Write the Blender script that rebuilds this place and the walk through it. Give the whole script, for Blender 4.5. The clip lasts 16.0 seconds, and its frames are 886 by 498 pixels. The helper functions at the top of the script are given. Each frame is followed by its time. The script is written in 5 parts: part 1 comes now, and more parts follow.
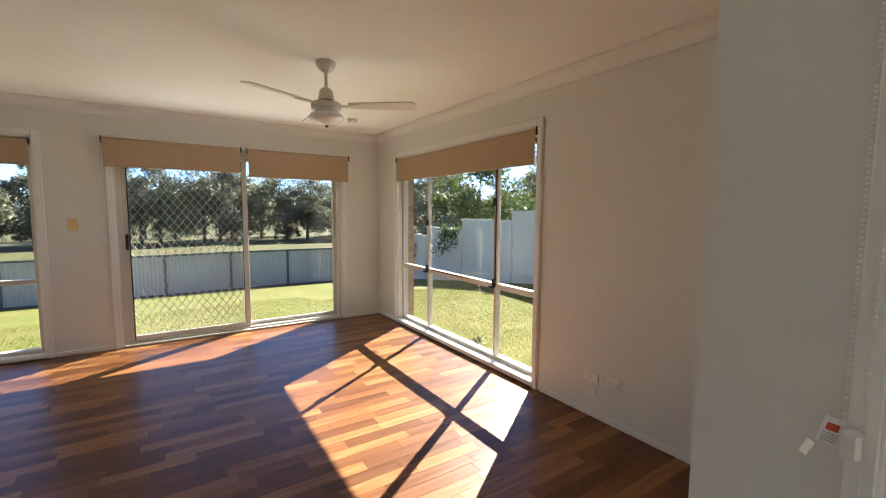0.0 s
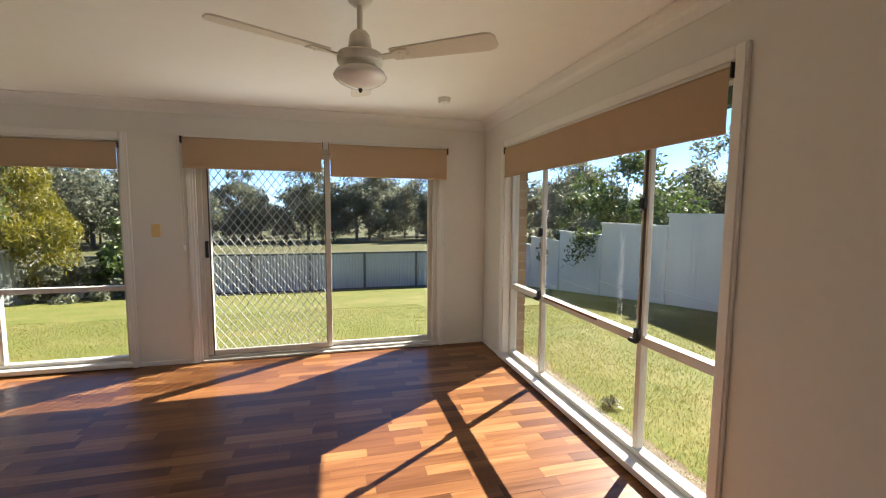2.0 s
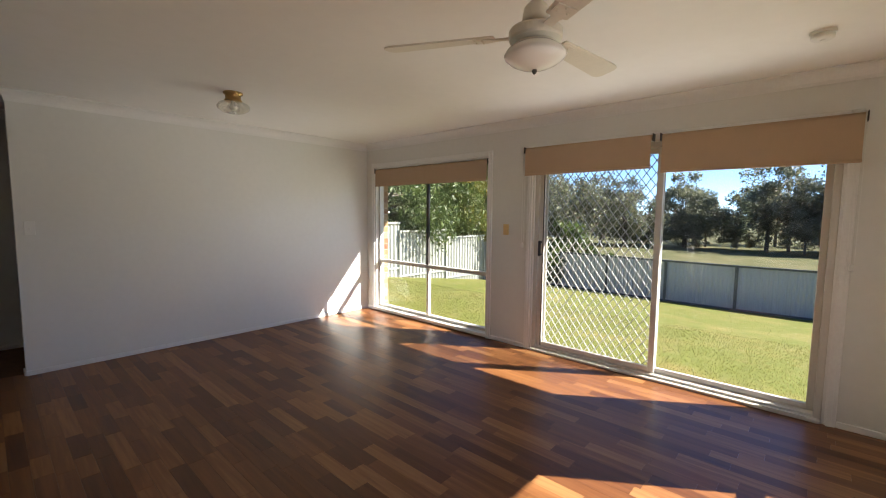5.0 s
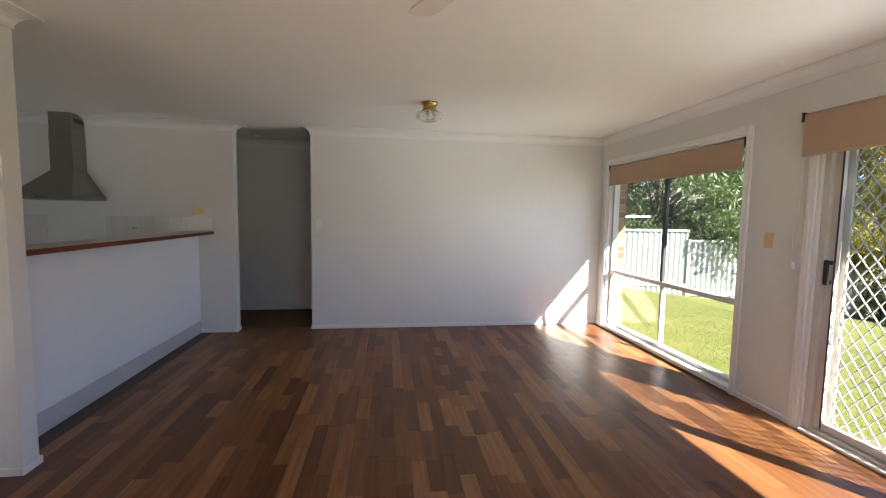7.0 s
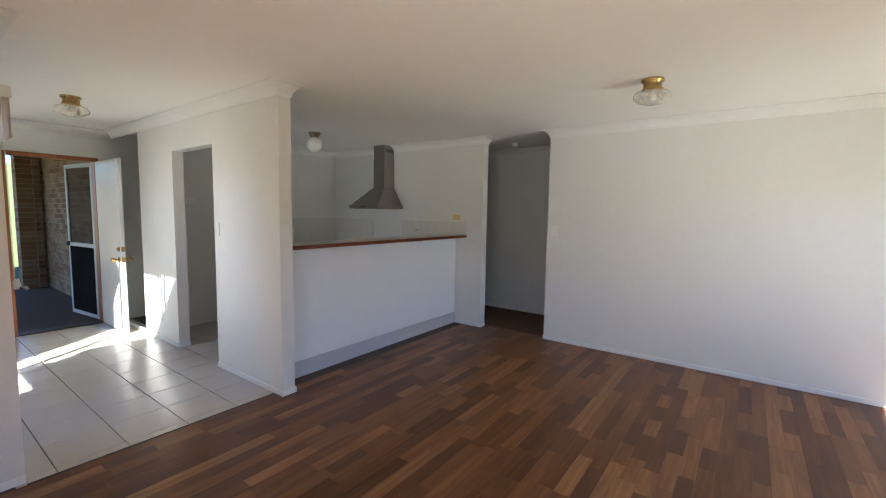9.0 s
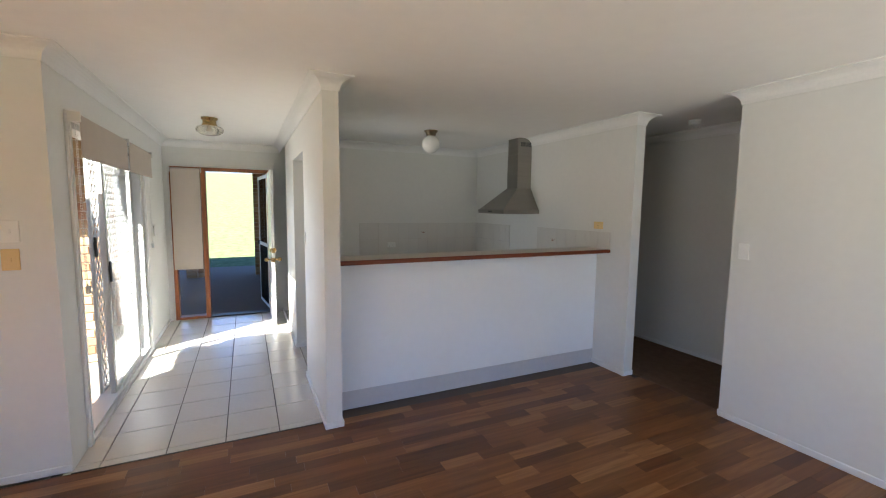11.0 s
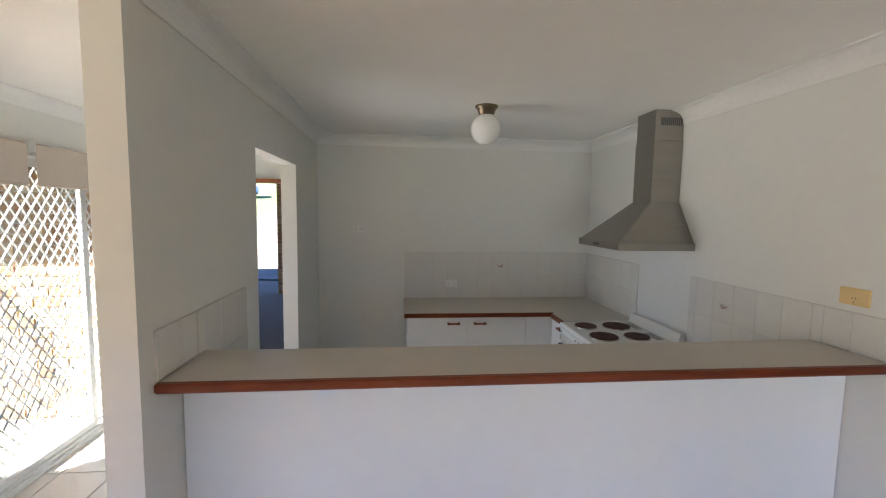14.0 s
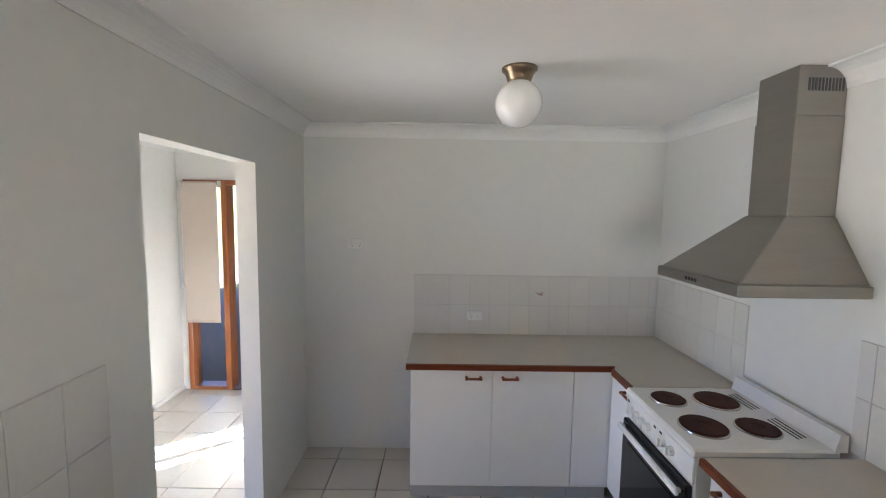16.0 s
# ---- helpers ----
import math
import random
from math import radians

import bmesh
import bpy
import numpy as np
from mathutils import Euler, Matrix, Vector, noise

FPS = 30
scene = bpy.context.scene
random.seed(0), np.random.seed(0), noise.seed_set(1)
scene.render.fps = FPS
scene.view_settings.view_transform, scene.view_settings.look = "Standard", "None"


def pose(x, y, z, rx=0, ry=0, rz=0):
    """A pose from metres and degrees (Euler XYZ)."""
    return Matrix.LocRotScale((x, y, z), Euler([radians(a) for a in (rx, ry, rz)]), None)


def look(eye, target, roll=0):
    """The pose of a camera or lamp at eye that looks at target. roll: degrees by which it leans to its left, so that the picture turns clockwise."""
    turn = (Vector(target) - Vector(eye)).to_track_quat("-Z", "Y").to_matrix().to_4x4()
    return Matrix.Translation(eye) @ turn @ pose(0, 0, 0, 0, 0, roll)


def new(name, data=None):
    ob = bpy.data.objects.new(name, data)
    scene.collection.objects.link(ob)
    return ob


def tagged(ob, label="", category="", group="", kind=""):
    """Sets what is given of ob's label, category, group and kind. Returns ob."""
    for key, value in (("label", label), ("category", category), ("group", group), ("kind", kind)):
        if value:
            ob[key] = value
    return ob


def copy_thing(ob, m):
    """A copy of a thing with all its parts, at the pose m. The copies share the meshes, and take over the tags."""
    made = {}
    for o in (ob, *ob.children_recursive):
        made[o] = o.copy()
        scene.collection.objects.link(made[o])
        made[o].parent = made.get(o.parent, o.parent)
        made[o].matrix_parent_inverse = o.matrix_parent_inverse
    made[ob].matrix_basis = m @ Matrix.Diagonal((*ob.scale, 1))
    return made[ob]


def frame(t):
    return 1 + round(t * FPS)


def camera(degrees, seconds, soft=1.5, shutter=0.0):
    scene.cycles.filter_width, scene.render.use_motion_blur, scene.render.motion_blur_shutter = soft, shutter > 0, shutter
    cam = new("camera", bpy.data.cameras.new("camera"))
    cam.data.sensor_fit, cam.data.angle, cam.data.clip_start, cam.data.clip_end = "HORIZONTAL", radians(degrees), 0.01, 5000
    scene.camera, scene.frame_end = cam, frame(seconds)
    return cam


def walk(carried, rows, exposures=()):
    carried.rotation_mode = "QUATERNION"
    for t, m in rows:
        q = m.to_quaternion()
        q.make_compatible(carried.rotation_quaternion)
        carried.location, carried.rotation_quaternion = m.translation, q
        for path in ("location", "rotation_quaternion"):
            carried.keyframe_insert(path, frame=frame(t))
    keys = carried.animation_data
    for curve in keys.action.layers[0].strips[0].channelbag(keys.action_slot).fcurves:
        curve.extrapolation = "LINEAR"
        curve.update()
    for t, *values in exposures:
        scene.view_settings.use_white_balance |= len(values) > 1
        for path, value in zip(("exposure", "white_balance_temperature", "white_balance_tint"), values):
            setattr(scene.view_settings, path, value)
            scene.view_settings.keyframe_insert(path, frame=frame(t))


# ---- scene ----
cam = camera(93.5, 16.0, soft=1.1)
PATH = [
    (0, (0.02, 0.098, 1.393), (1.115, 1.762, 1.216), 0.4),
    (0.5, (0.188, 0.365, 1.389), (1.178, 2.094, 1.214), 0.4),
    (1, (0.404, 0.646, 1.414), (1.276, 2.438, 1.238), 0.4),
    (1.5, (0.596, 0.869, 1.432), (1.319, 2.725, 1.252), 0.4),
    (2, (0.823, 1.02, 1.434), (1.324, 2.948, 1.257), 0.4),
    (2.5, (1.002, 1.106, 1.436), (1.227, 3.085, 1.259), 0.4),
    (3, (1.18, 1.204, 1.432), (1.061, 3.193, 1.257), 0.5),
    (3.5, (1.351, 1.259, 1.432), (0.901, 3.2, 1.258), 0.5),
    (4, (1.553, 1.262, 1.444), (0.765, 3.092, 1.268), 0.6),
    (4.2, (1.603, 1.286, 1.455), (0.694, 3.059, 1.274), 0.6),
    (6.3, (1.954, 2.099, 1.373), (0.119, 2.879, 1.221), 0.7),
    (6.5, (1.948, 2.218, 1.377), (0.062, 2.865, 1.221), 0.7),
    (7, (1.934, 2.565, 1.395), (-0.041, 2.832, 1.232), 0.9),
    (7.5, (1.88, 2.879, 1.42), (-0.11, 2.769, 1.249), 0.9),
    (8, (1.73, 3.119, 1.424), (-0.197, 2.61, 1.253), 1.0),
    (8.5, (1.589, 3.352, 1.447), (-0.21, 2.497, 1.272), 0.9),
    (9, (1.388, 3.535, 1.455), (-0.219, 2.357, 1.279), 0.9),
    (9.5, (1.098, 3.62, 1.462), (-0.298, 2.199, 1.284), 0.8),
    (9.7, (0.954, 3.646, 1.466), (-0.348, 2.139, 1.288), 0.8),
    (11.8, (-0.553, 3.245, 1.596), (-1.216, 1.368, 1.402), 0.8),
    (12, (-0.711, 3.147, 1.603), (-1.326, 1.253, 1.414), 0.9),
    (12.5, (-0.965, 2.898, 1.626), (-1.482, 0.975, 1.44), 0.9),
    (13, (-1.103, 2.575, 1.664), (-1.521, 0.628, 1.479), 1.0),
    (13.5, (-1.199, 2.243, 1.688), (-1.496, 0.274, 1.504), 0.9),
    (14, (-1.277, 1.934, 1.706), (-1.48, -0.048, 1.529), 0.9),
    (14.5, (-1.347, 1.646, 1.759), (-1.481, -0.341, 1.576), 1.0),
    (15, (-1.382, 1.408, 1.800), (-1.455, -0.582, 1.609), 0.9),
    (15.5, (-1.416, 1.195, 1.811), (-1.455, -0.796, 1.622), 1.0),
    (16, (-1.498, 1.03, 1.79), (-1.514, -0.962, 1.607), 0.9),
]
LIGHT = [(0.0, 2.6, 6450, 9), (1.0, 2.5, 6450, 9), (3.5, 2.1, 6600, 11), (7.0, 2.75, 6000, 11), (9.5, 3.25, 5950, 9), (12.5, 3.55, 6000, 10), (14.0, 3.8, 6000, 11), (15.0, 4.05, 5750, 12), (16.0, 4.3, 5750, 13)]
walk(cam, [(t, look(eye, target, roll)) for t, eye, target, roll in PATH], LIGHT)

# ---------------------------------------------------------------- light
SUN_DIR = Vector((0.827, 0.562, 0.675)).normalized()
world = bpy.data.worlds.new("sky")
scene.world = world
world.use_nodes = True
wn = world.node_tree.nodes
sky = wn.new("ShaderNodeTexSky")
sky.sky_type = "NISHITA"
sky.sun_disc = False
sky.sun_elevation = math.asin(SUN_DIR.z)
sky.sun_rotation = math.atan2(SUN_DIR.x, SUN_DIR.y)
sky.air_density, sky.dust_density, sky.ozone_density = 0.45, 0.0, 5.0
wn["Background"].inputs["Strength"].default_value = 0.08
world.node_tree.links.new(sky.outputs["Color"], wn["Background"].inputs["Color"])

sun = bpy.data.lights.new("sun", "SUN")
sun.energy, sun.angle, sun.color = 5.0, radians(0.42), (1.0, 0.93, 0.82)
new("sun", sun).matrix_world = look(SUN_DIR * 60, (0, 0, 0))


def opening_lamp(name, at, inward, width, height, watts, spread=84):
    """An added fill lamp that tops up the daylight one opening throws into the room."""
    d = bpy.data.lights.new(name, "AREA")
    d.shape, d.size, d.size_y, d.energy, d.color, d.spread = "RECTANGLE", width, height, watts, (1.0, 0.985, 0.95), radians(spread)
    new(name, d).matrix_world = look(at, Vector(at) + Vector(inward))


opening_lamp("north_window_light", (-1.98, 5.30, 1.05), (-0.36, -1, 0.30), 1.7, 1.3, 0.9)
opening_lamp("north_door_light", (0.74, 5.33, 1.5), (0, -1, 1.05), 2.2, 0.3, 0.5, 96)
opening_lamp("east_window_light", (2.38, 3.58, 1.05), (-1, 0.0, 0.38), 2.2, 1.3, 1.0)
opening_lamp("hall_door_light", (1.0, -0.72, 1.05), (-1, -0.1, 0.2), 1.8, 1.4, 0.55)


# ---------------------------------------------------------------- materials
def material(name, color, rough=0.5, metal=0.0, vary=0.06, scale=6.0, bump=0.0, bump_scale=60.0, spec=0.5, random_part=0.0, stretch=(1, 1, 1)):
    """A surface with variation at two scales and fine relief."""
    m = bpy.data.materials.new(name)
    m.use_nodes = True
    n, l = m.node_tree.nodes, m.node_tree.links
    b = n["Principled BSDF"]
    b.inputs["Metallic"].default_value = metal
    b.inputs["Specular IOR Level"].default_value = spec
    co = n.new("ShaderNodeTexCoord")
    mp = n.new("ShaderNodeMapping")
    mp.inputs["Scale"].default_value = stretch
    l.new(co.outputs["Object"], mp.inputs["Vector"])
    big, fine = n.new("ShaderNodeTexNoise"), n.new("ShaderNodeTexNoise")
    big.inputs["Scale"].default_value, big.inputs["Detail"].default_value = scale * 0.25, 4
    fine.inputs["Scale"].default_value, fine.inputs["Detail"].default_value = scale * 4, 6
    for t in (big, fine):
        l.new(mp.outputs["Vector"], t.inputs["Vector"])
    add = n.new("ShaderNodeMath")
    add.operation = "ADD"
    l.new(big.outputs["Fac"], add.inputs[0])
    l.new(fine.outputs["Fac"], add.inputs[1])
    last = add.outputs[0]
    if random_part:
        info = n.new("ShaderNodeObjectInfo")
        mul = n.new("ShaderNodeMath")
        mul.operation = "MULTIPLY_ADD"
        mul.inputs[1].default_value = random_part
        l.new(info.outputs["Random"], mul.inputs[0])
        l.new(last, mul.inputs[2])
        last = mul.outputs[0]
    ramp = n.new("ShaderNodeMapRange")
    ramp.inputs["From Min"].default_value, ramp.inputs["From Max"].default_value = 0.6, 1.4 + random_part
    ramp.inputs["To Min"].default_value, ramp.inputs["To Max"].default_value = 1 - vary, 1 + vary
    l.new(last, ramp.inputs["Value"])
    mix = n.new("ShaderNodeVectorMath")
    mix.operation = "SCALE"
    mix.inputs[0].default_value = color
    l.new(ramp.outputs["Result"], mix.inputs["Scale"])
    l.new(mix.outputs["Vector"], b.inputs["Base Color"])
    rr = n.new("ShaderNodeMapRange")
    rr.inputs["To Min"].default_value, rr.inputs["To Max"].default_value = max(rough - 0.08, 0.02), min(rough + 0.08, 1)
    l.new(big.outputs["Fac"], rr.inputs["Value"])
    l.new(rr.outputs["Result"], b.inputs["Roughness"])
    if bump:
        t = n.new("ShaderNodeTexNoise")
        t.inputs["Scale"].default_value, t.inputs["Detail"].default_value = bump_scale, 5
        l.new(mp.outputs["Vector"], t.inputs["Vector"])
        bp = n.new("ShaderNodeBump")
        bp.inputs["Strength"].default_value, bp.inputs["Distance"].default_value = bump, 0.01
        l.new(t.outputs["Fac"], bp.inputs["Height"])
        l.new(bp.outputs["Normal"], b.inputs["Normal"])
    return m


def ramp_material(name, stops, rough, grain=(2.0, 30.0, 30.0), use_random=True, island=False, bump=0.05, spec=0.5, weight=0.55):
    """Wood or brick: a colour ramp driven by grain and by each piece's own random number."""
    m = bpy.data.materials.new(name)
    m.use_nodes = True
    n, l = m.node_tree.nodes, m.node_tree.links
    b = n["Principled BSDF"]
    b.inputs["Specular IOR Level"].default_value = spec
    co, mp = n.new("ShaderNodeTexCoord"), n.new("ShaderNodeMapping")
    mp.inputs["Scale"].default_value = grain
    geo = n.new("ShaderNodeNewGeometry")
    info = n.new("ShaderNodeObjectInfo")
    rnd = geo.outputs["Random Per Island"] if island else info.outputs["Random"]
    off = n.new("ShaderNodeVectorMath")
    off.operation = "ADD"
    sc = n.new("ShaderNodeVectorMath")
    sc.operation = "SCALE"
    sc.inputs[0].default_value = (37.0, 17.0, 9.0)
    l.new(rnd, sc.inputs["Scale"])
    l.new(co.outputs["Object"], off.inputs[0])
    l.new(sc.outputs["Vector"], off.inputs[1])
    l.new(off.outputs["Vector"], mp.inputs["Vector"])
    t = n.new("ShaderNodeTexNoise")
    t.inputs["Scale"].default_value, t.inputs["Detail"].default_value, t.inputs["Distortion"].default_value = 1.0, 7, 0.6
    l.new(mp.outputs["Vector"], t.inputs["Vector"])
    mixed = n.new("ShaderNodeMath")
    mixed.operation = "MULTIPLY_ADD"
    mixed.inputs[1].default_value = weight if use_random else 0.0
    l.new(rnd, mixed.inputs[0])
    half = n.new("ShaderNodeMath")
    half.operation = "MULTIPLY"
    half.inputs[1].default_value = 1 - weight if use_random else 1.0
    l.new(t.outputs["Fac"], half.inputs[0])
    l.new(half.outputs[0], mixed.inputs[2])
    r = n.new("ShaderNodeValToRGB")
    while len(r.color_ramp.elements) < len(stops):
        r.color_ramp.elements.new(0.5)
    for e, (p, c) in zip(r.color_ramp.elements, stops):
        e.position, e.color = p, (*c, 1)
    l.new(mixed.outputs[0], r.inputs["Fac"])
    l.new(r.outputs["Color"], b.inputs["Base Color"])
    rr = n.new("ShaderNodeMapRange")
    rr.inputs["To Min"].default_value, rr.inputs["To Max"].default_value = rough - 0.07, rough + 0.09
    l.new(t.outputs["Fac"], rr.inputs["Value"])
    l.new(rr.outputs["Result"], b.inputs["Roughness"])
    bp = n.new("ShaderNodeBump")
    bp.inputs["Strength"].default_value, bp.inputs["Distance"].default_value = bump, 0.005
    l.new(t.outputs["Fac"], bp.inputs["Height"])
    l.new(bp.outputs["Normal"], b.inputs["Normal"])
    return m


def glass_material(name, tint=(1, 1, 1), rough=0.0, gloss=0.08, milky=0.0):
    """Clear pane: straight-through view with a Fresnel gloss and a little dirt."""
    m = bpy.data.materials.new(name)
    m.use_nodes = True
    n, l = m.node_tree.nodes, m.node_tree.links
    out = n["Material Output"]
    n.remove(n["Principled BSDF"])
    clear, gl, mix, fr = n.new("ShaderNodeBsdfTransparent"), n.new("ShaderNodeBsdfGlossy"), n.new("ShaderNodeMixShader"), n.new("ShaderNodeLayerWeight")
    power, share = n.new("ShaderNodeMath"), n.new("ShaderNodeMath")
    power.operation, share.operation = "POWER", "MULTIPLY_ADD"
    power.inputs[1].default_value, share.inputs[1].default_value, share.inputs[2].default_value = 4.0, 0.6, 0.02
    clear.inputs["Color"].default_value = (*tint, 1)
    gl.inputs["Roughness"].default_value = rough
    fr.inputs["Blend"].default_value = 0.5
    l.new(fr.outputs["Facing"], power.inputs[0])
    l.new(power.outputs[0], share.inputs[0])
    l.new(share.outputs[0], mix.inputs["Fac"])
    l.new(clear.outputs["BSDF"], mix.inputs[1])
    l.new(gl.outputs["BSDF"], mix.inputs[2])
    last = mix.outputs["Shader"]
    if milky:
        dirt, tex, co, rg, mx = n.new("ShaderNodeBsdfDiffuse"), n.new("ShaderNodeTexNoise"), n.new("ShaderNodeTexCoord"), n.new("ShaderNodeMapRange"), n.new("ShaderNodeMixShader")
        mp = n.new("ShaderNodeMapping")
        mp.inputs["Scale"].default_value = (9, 9, 1.2)
        tex.inputs["Scale"].default_value, tex.inputs["Detail"].default_value = 1.4, 6
        rg.inputs["From Min"].default_value, rg.inputs["From Max"].default_value = 0.45, 0.8
        rg.inputs["To Max"].default_value = milky
        l.new(co.outputs["Object"], mp.inputs["Vector"])
        l.new(mp.outputs["Vector"], tex.inputs["Vector"])
        l.new(tex.outputs["Fac"], rg.inputs["Value"])
        l.new(rg.outputs["Result"], mx.inputs["Fac"])
        l.new(last, mx.inputs[1])
        l.new(dirt.outputs["BSDF"], mx.inputs[2])
        last = mx.outputs["Shader"]
    l.new(last, out.inputs["Surface"])
    return m


def gauze_material(name, color, open_share):
    """Fine woven mesh: part open, part dark matt wire."""
    m = bpy.data.materials.new(name)
    m.use_nodes = True
    n, l = m.node_tree.nodes, m.node_tree.links
    clear, wire, mix = n.new("ShaderNodeBsdfTransparent"), n.new("ShaderNodeBsdfDiffuse"), n.new("ShaderNodeMixShader")
    wire.inputs["Color"].default_value = (*color, 1)
    mix.inputs["Fac"].default_value = open_share
    l.new(wire.outputs["BSDF"], mix.inputs[1])
    l.new(clear.outputs["BSDF"], mix.inputs[2])
    l.new(mix.outputs["Shader"], n["Material Output"].inputs["Surface"])
    return m


def cloth_material(name, color, through_share):
    """Blind fabric: diffuse with some light passing through, and a fine weave."""
    m = material(name, color, rough=0.9, vary=0.04, scale=40, bump=0.15, bump_scale=900, spec=0.1)
    n, l = m.node_tree.nodes, m.node_tree.links
    tr, mix = n.new("ShaderNodeBsdfTranslucent"), n.new("ShaderNodeMixShader")
    tr.inputs["Color"].default_value = (*color, 1)
    mix.inputs["Fac"].default_value = through_share
    l.new(n["Principled BSDF"].outputs["BSDF"], mix.inputs[1])
    l.new(tr.outputs["BSDF"], mix.inputs[2])
    l.new(mix.outputs["Shader"], n["Material Output"].inputs["Surface"])
    return m


def leaf_material(name, dark, light, through_share=0.3):
    m = ramp_material(name, [(0.15, dark), (0.85, light)], 0.5, grain=(0.6, 0.6, 0.6), island=True, bump=0.0, weight=0.6)
    n, l = m.node_tree.nodes, m.node_tree.links
    tr, mix = n.new("ShaderNodeBsdfTranslucent"), n.new("ShaderNodeMixShader")
    l.new(n["Color Ramp"].outputs["Color"], tr.inputs["Color"])
    mix.inputs["Fac"].default_value = through_share
    l.new(n["Principled BSDF"].outputs["BSDF"], mix.inputs[1])
    l.new(tr.outputs["BSDF"], mix.inputs[2])
    l.new(mix.outputs["Shader"], n["Material Output"].inputs["Surface"])
    return m


def lawn_material(name, stops, straw, grain):
    """Mown grass: fine blades of tone over broad straw-coloured patches."""
    m = ramp_material(name, stops, 0.9, grain=(grain, grain, grain), use_random=False, bump=0.25, spec=0.15)
    n, l = m.node_tree.nodes, m.node_tree.links
    co, tex, rg, mix = n.new("ShaderNodeTexCoord"), n.new("ShaderNodeTexNoise"), n.new("ShaderNodeMapRange"), n.new("ShaderNodeMix")
    tex.inputs["Scale"].default_value, tex.inputs["Detail"].default_value, tex.inputs["Roughness"].default_value = 0.9, 9, 0.72
    rg.inputs["From Min"].default_value, rg.inputs["From Max"].default_value = 0.48, 0.72
    rg.inputs["To Max"].default_value = 0.85
    mix.data_type = "RGBA"
    mix.inputs[7].default_value = (*straw, 1)
    l.new(co.outputs["Object"], tex.inputs["Vector"])
    l.new(tex.outputs["Fac"], rg.inputs["Value"])
    l.new(rg.outputs["Result"], mix.inputs[0])
    l.new(n["Color Ramp"].outputs["Color"], mix.inputs[6])
    l.new(mix.outputs[2], n["Principled BSDF"].inputs["Base Color"])
    return m


M_WALL = material("wall_paint", (0.735, 0.735, 0.70), 0.62, vary=0.025, scale=5, bump=0.04, bump_scale=220, spec=0.3)
M_CEIL = material("ceiling_paint", (0.88, 0.875, 0.85), 0.75, vary=0.02, scale=3, bump=0.03, bump_scale=150, spec=0.2)
M_TRIM = material("trim_gloss_white", (0.80, 0.80, 0.78), 0.32, vary=0.04, scale=14)
M_PANEL = material("bar_panel_white", (0.77, 0.795, 0.80), 0.42, vary=0.02, scale=4, spec=0.4)
M_KICK = material("kickboard_grey", (0.52, 0.52, 0.53), 0.45, vary=0.05, scale=8)
M_ALU = material("window_aluminium_cream", (0.62, 0.60, 0.55), 0.38, vary=0.05, scale=20, spec=0.5)
M_ALU_W = material("door_aluminium_white", (0.55, 0.56, 0.55), 0.35, vary=0.05, scale=20)
M_BLACK = material("black_plastic", (0.02, 0.02, 0.022), 0.4, vary=0.2, scale=30)
M_SEAL = material("dark_bronze_seal", (0.045, 0.04, 0.036), 0.5, vary=0.2, scale=20)
M_MESH = material("grille_aluminium", (0.46, 0.46, 0.45), 0.4, metal=0.0, vary=0.08, scale=30)
M_BLIND = cloth_material("blind_beige", (0.58, 0.43, 0.30), 0.24)
M_BLIND_P = cloth_material("blind_cream", (0.56, 0.49, 0.42), 0.08)
M_GLASS = glass_material("window_glass", (0.97, 0.98, 0.975), milky=0.05)
M_GLASS_H = glass_material("hall_glass", (0.97, 0.98, 0.975), milky=0.012)
M_LAMPGLASS = glass_material("lamp_glass", (0.93, 0.92, 0.88), rough=0.12, milky=0.65)
M_OPAL = material("opal_glass", (0.86, 0.85, 0.82), 0.12, vary=0.01, spec=0.6)
M_BRASS = material("aged_brass", (0.44, 0.30, 0.12), 0.28, metal=1.0, vary=0.2, scale=30)
M_BRONZE = material("dull_bronze", (0.26, 0.20, 0.13), 0.32, metal=1.0, vary=0.25, scale=30)
M_STEEL = material("brushed_steel", (0.33, 0.31, 0.28), 0.33, metal=1.0, vary=0.08, scale=10, stretch=(1, 1, 14), bump=0.02, bump_scale=80)
M_WHITE = material("white_enamel", (0.80, 0.80, 0.78), 0.22, vary=0.03, scale=12)
M_MELA = material("white_melamine", (0.86, 0.86, 0.85), 0.38, vary=0.02, scale=6)
M_LAMINATE = material("laminate_grey_beige", (0.53, 0.49, 0.43), 0.42, vary=0.07, scale=30, bump=0.02, bump_scale=200)
M_TIMBER = ramp_material("red_brown_timber_edge", [(0.2, (0.090, 0.017, 0.006)), (0.8, (0.215, 0.050, 0.014))], 0.4, grain=(3, 40, 40), use_random=False, spec=0.3)
M_DOORFRAME = ramp_material("orange_stained_timber", [(0.2, (0.20, 0.055, 0.016)), (0.8, (0.42, 0.15, 0.045))], 0.3, grain=(40, 40, 3), use_random=False)
M_HANDLE = ramp_material("orange_brown_timber_handle", [(0.2, (0.15, 0.035, 0.012)), (0.8, (0.30, 0.085, 0.028))], 0.35, grain=(3, 40, 40), use_random=False, spec=0.4)
M_HOT = material("hotplate_brown", (0.055, 0.019, 0.013), 0.6, vary=0.3, scale=30, spec=0.2)
M_CHROME = material("chrome_ring", (0.62, 0.60, 0.57), 0.18, metal=1.0, vary=0.05)
M_OVEN = material("oven_black_glass", (0.012, 0.012, 0.014), 0.06, vary=0.1, spec=0.7)
M_PLATE = material("switch_white", (0.78, 0.78, 0.75), 0.3, vary=0.03, scale=40)
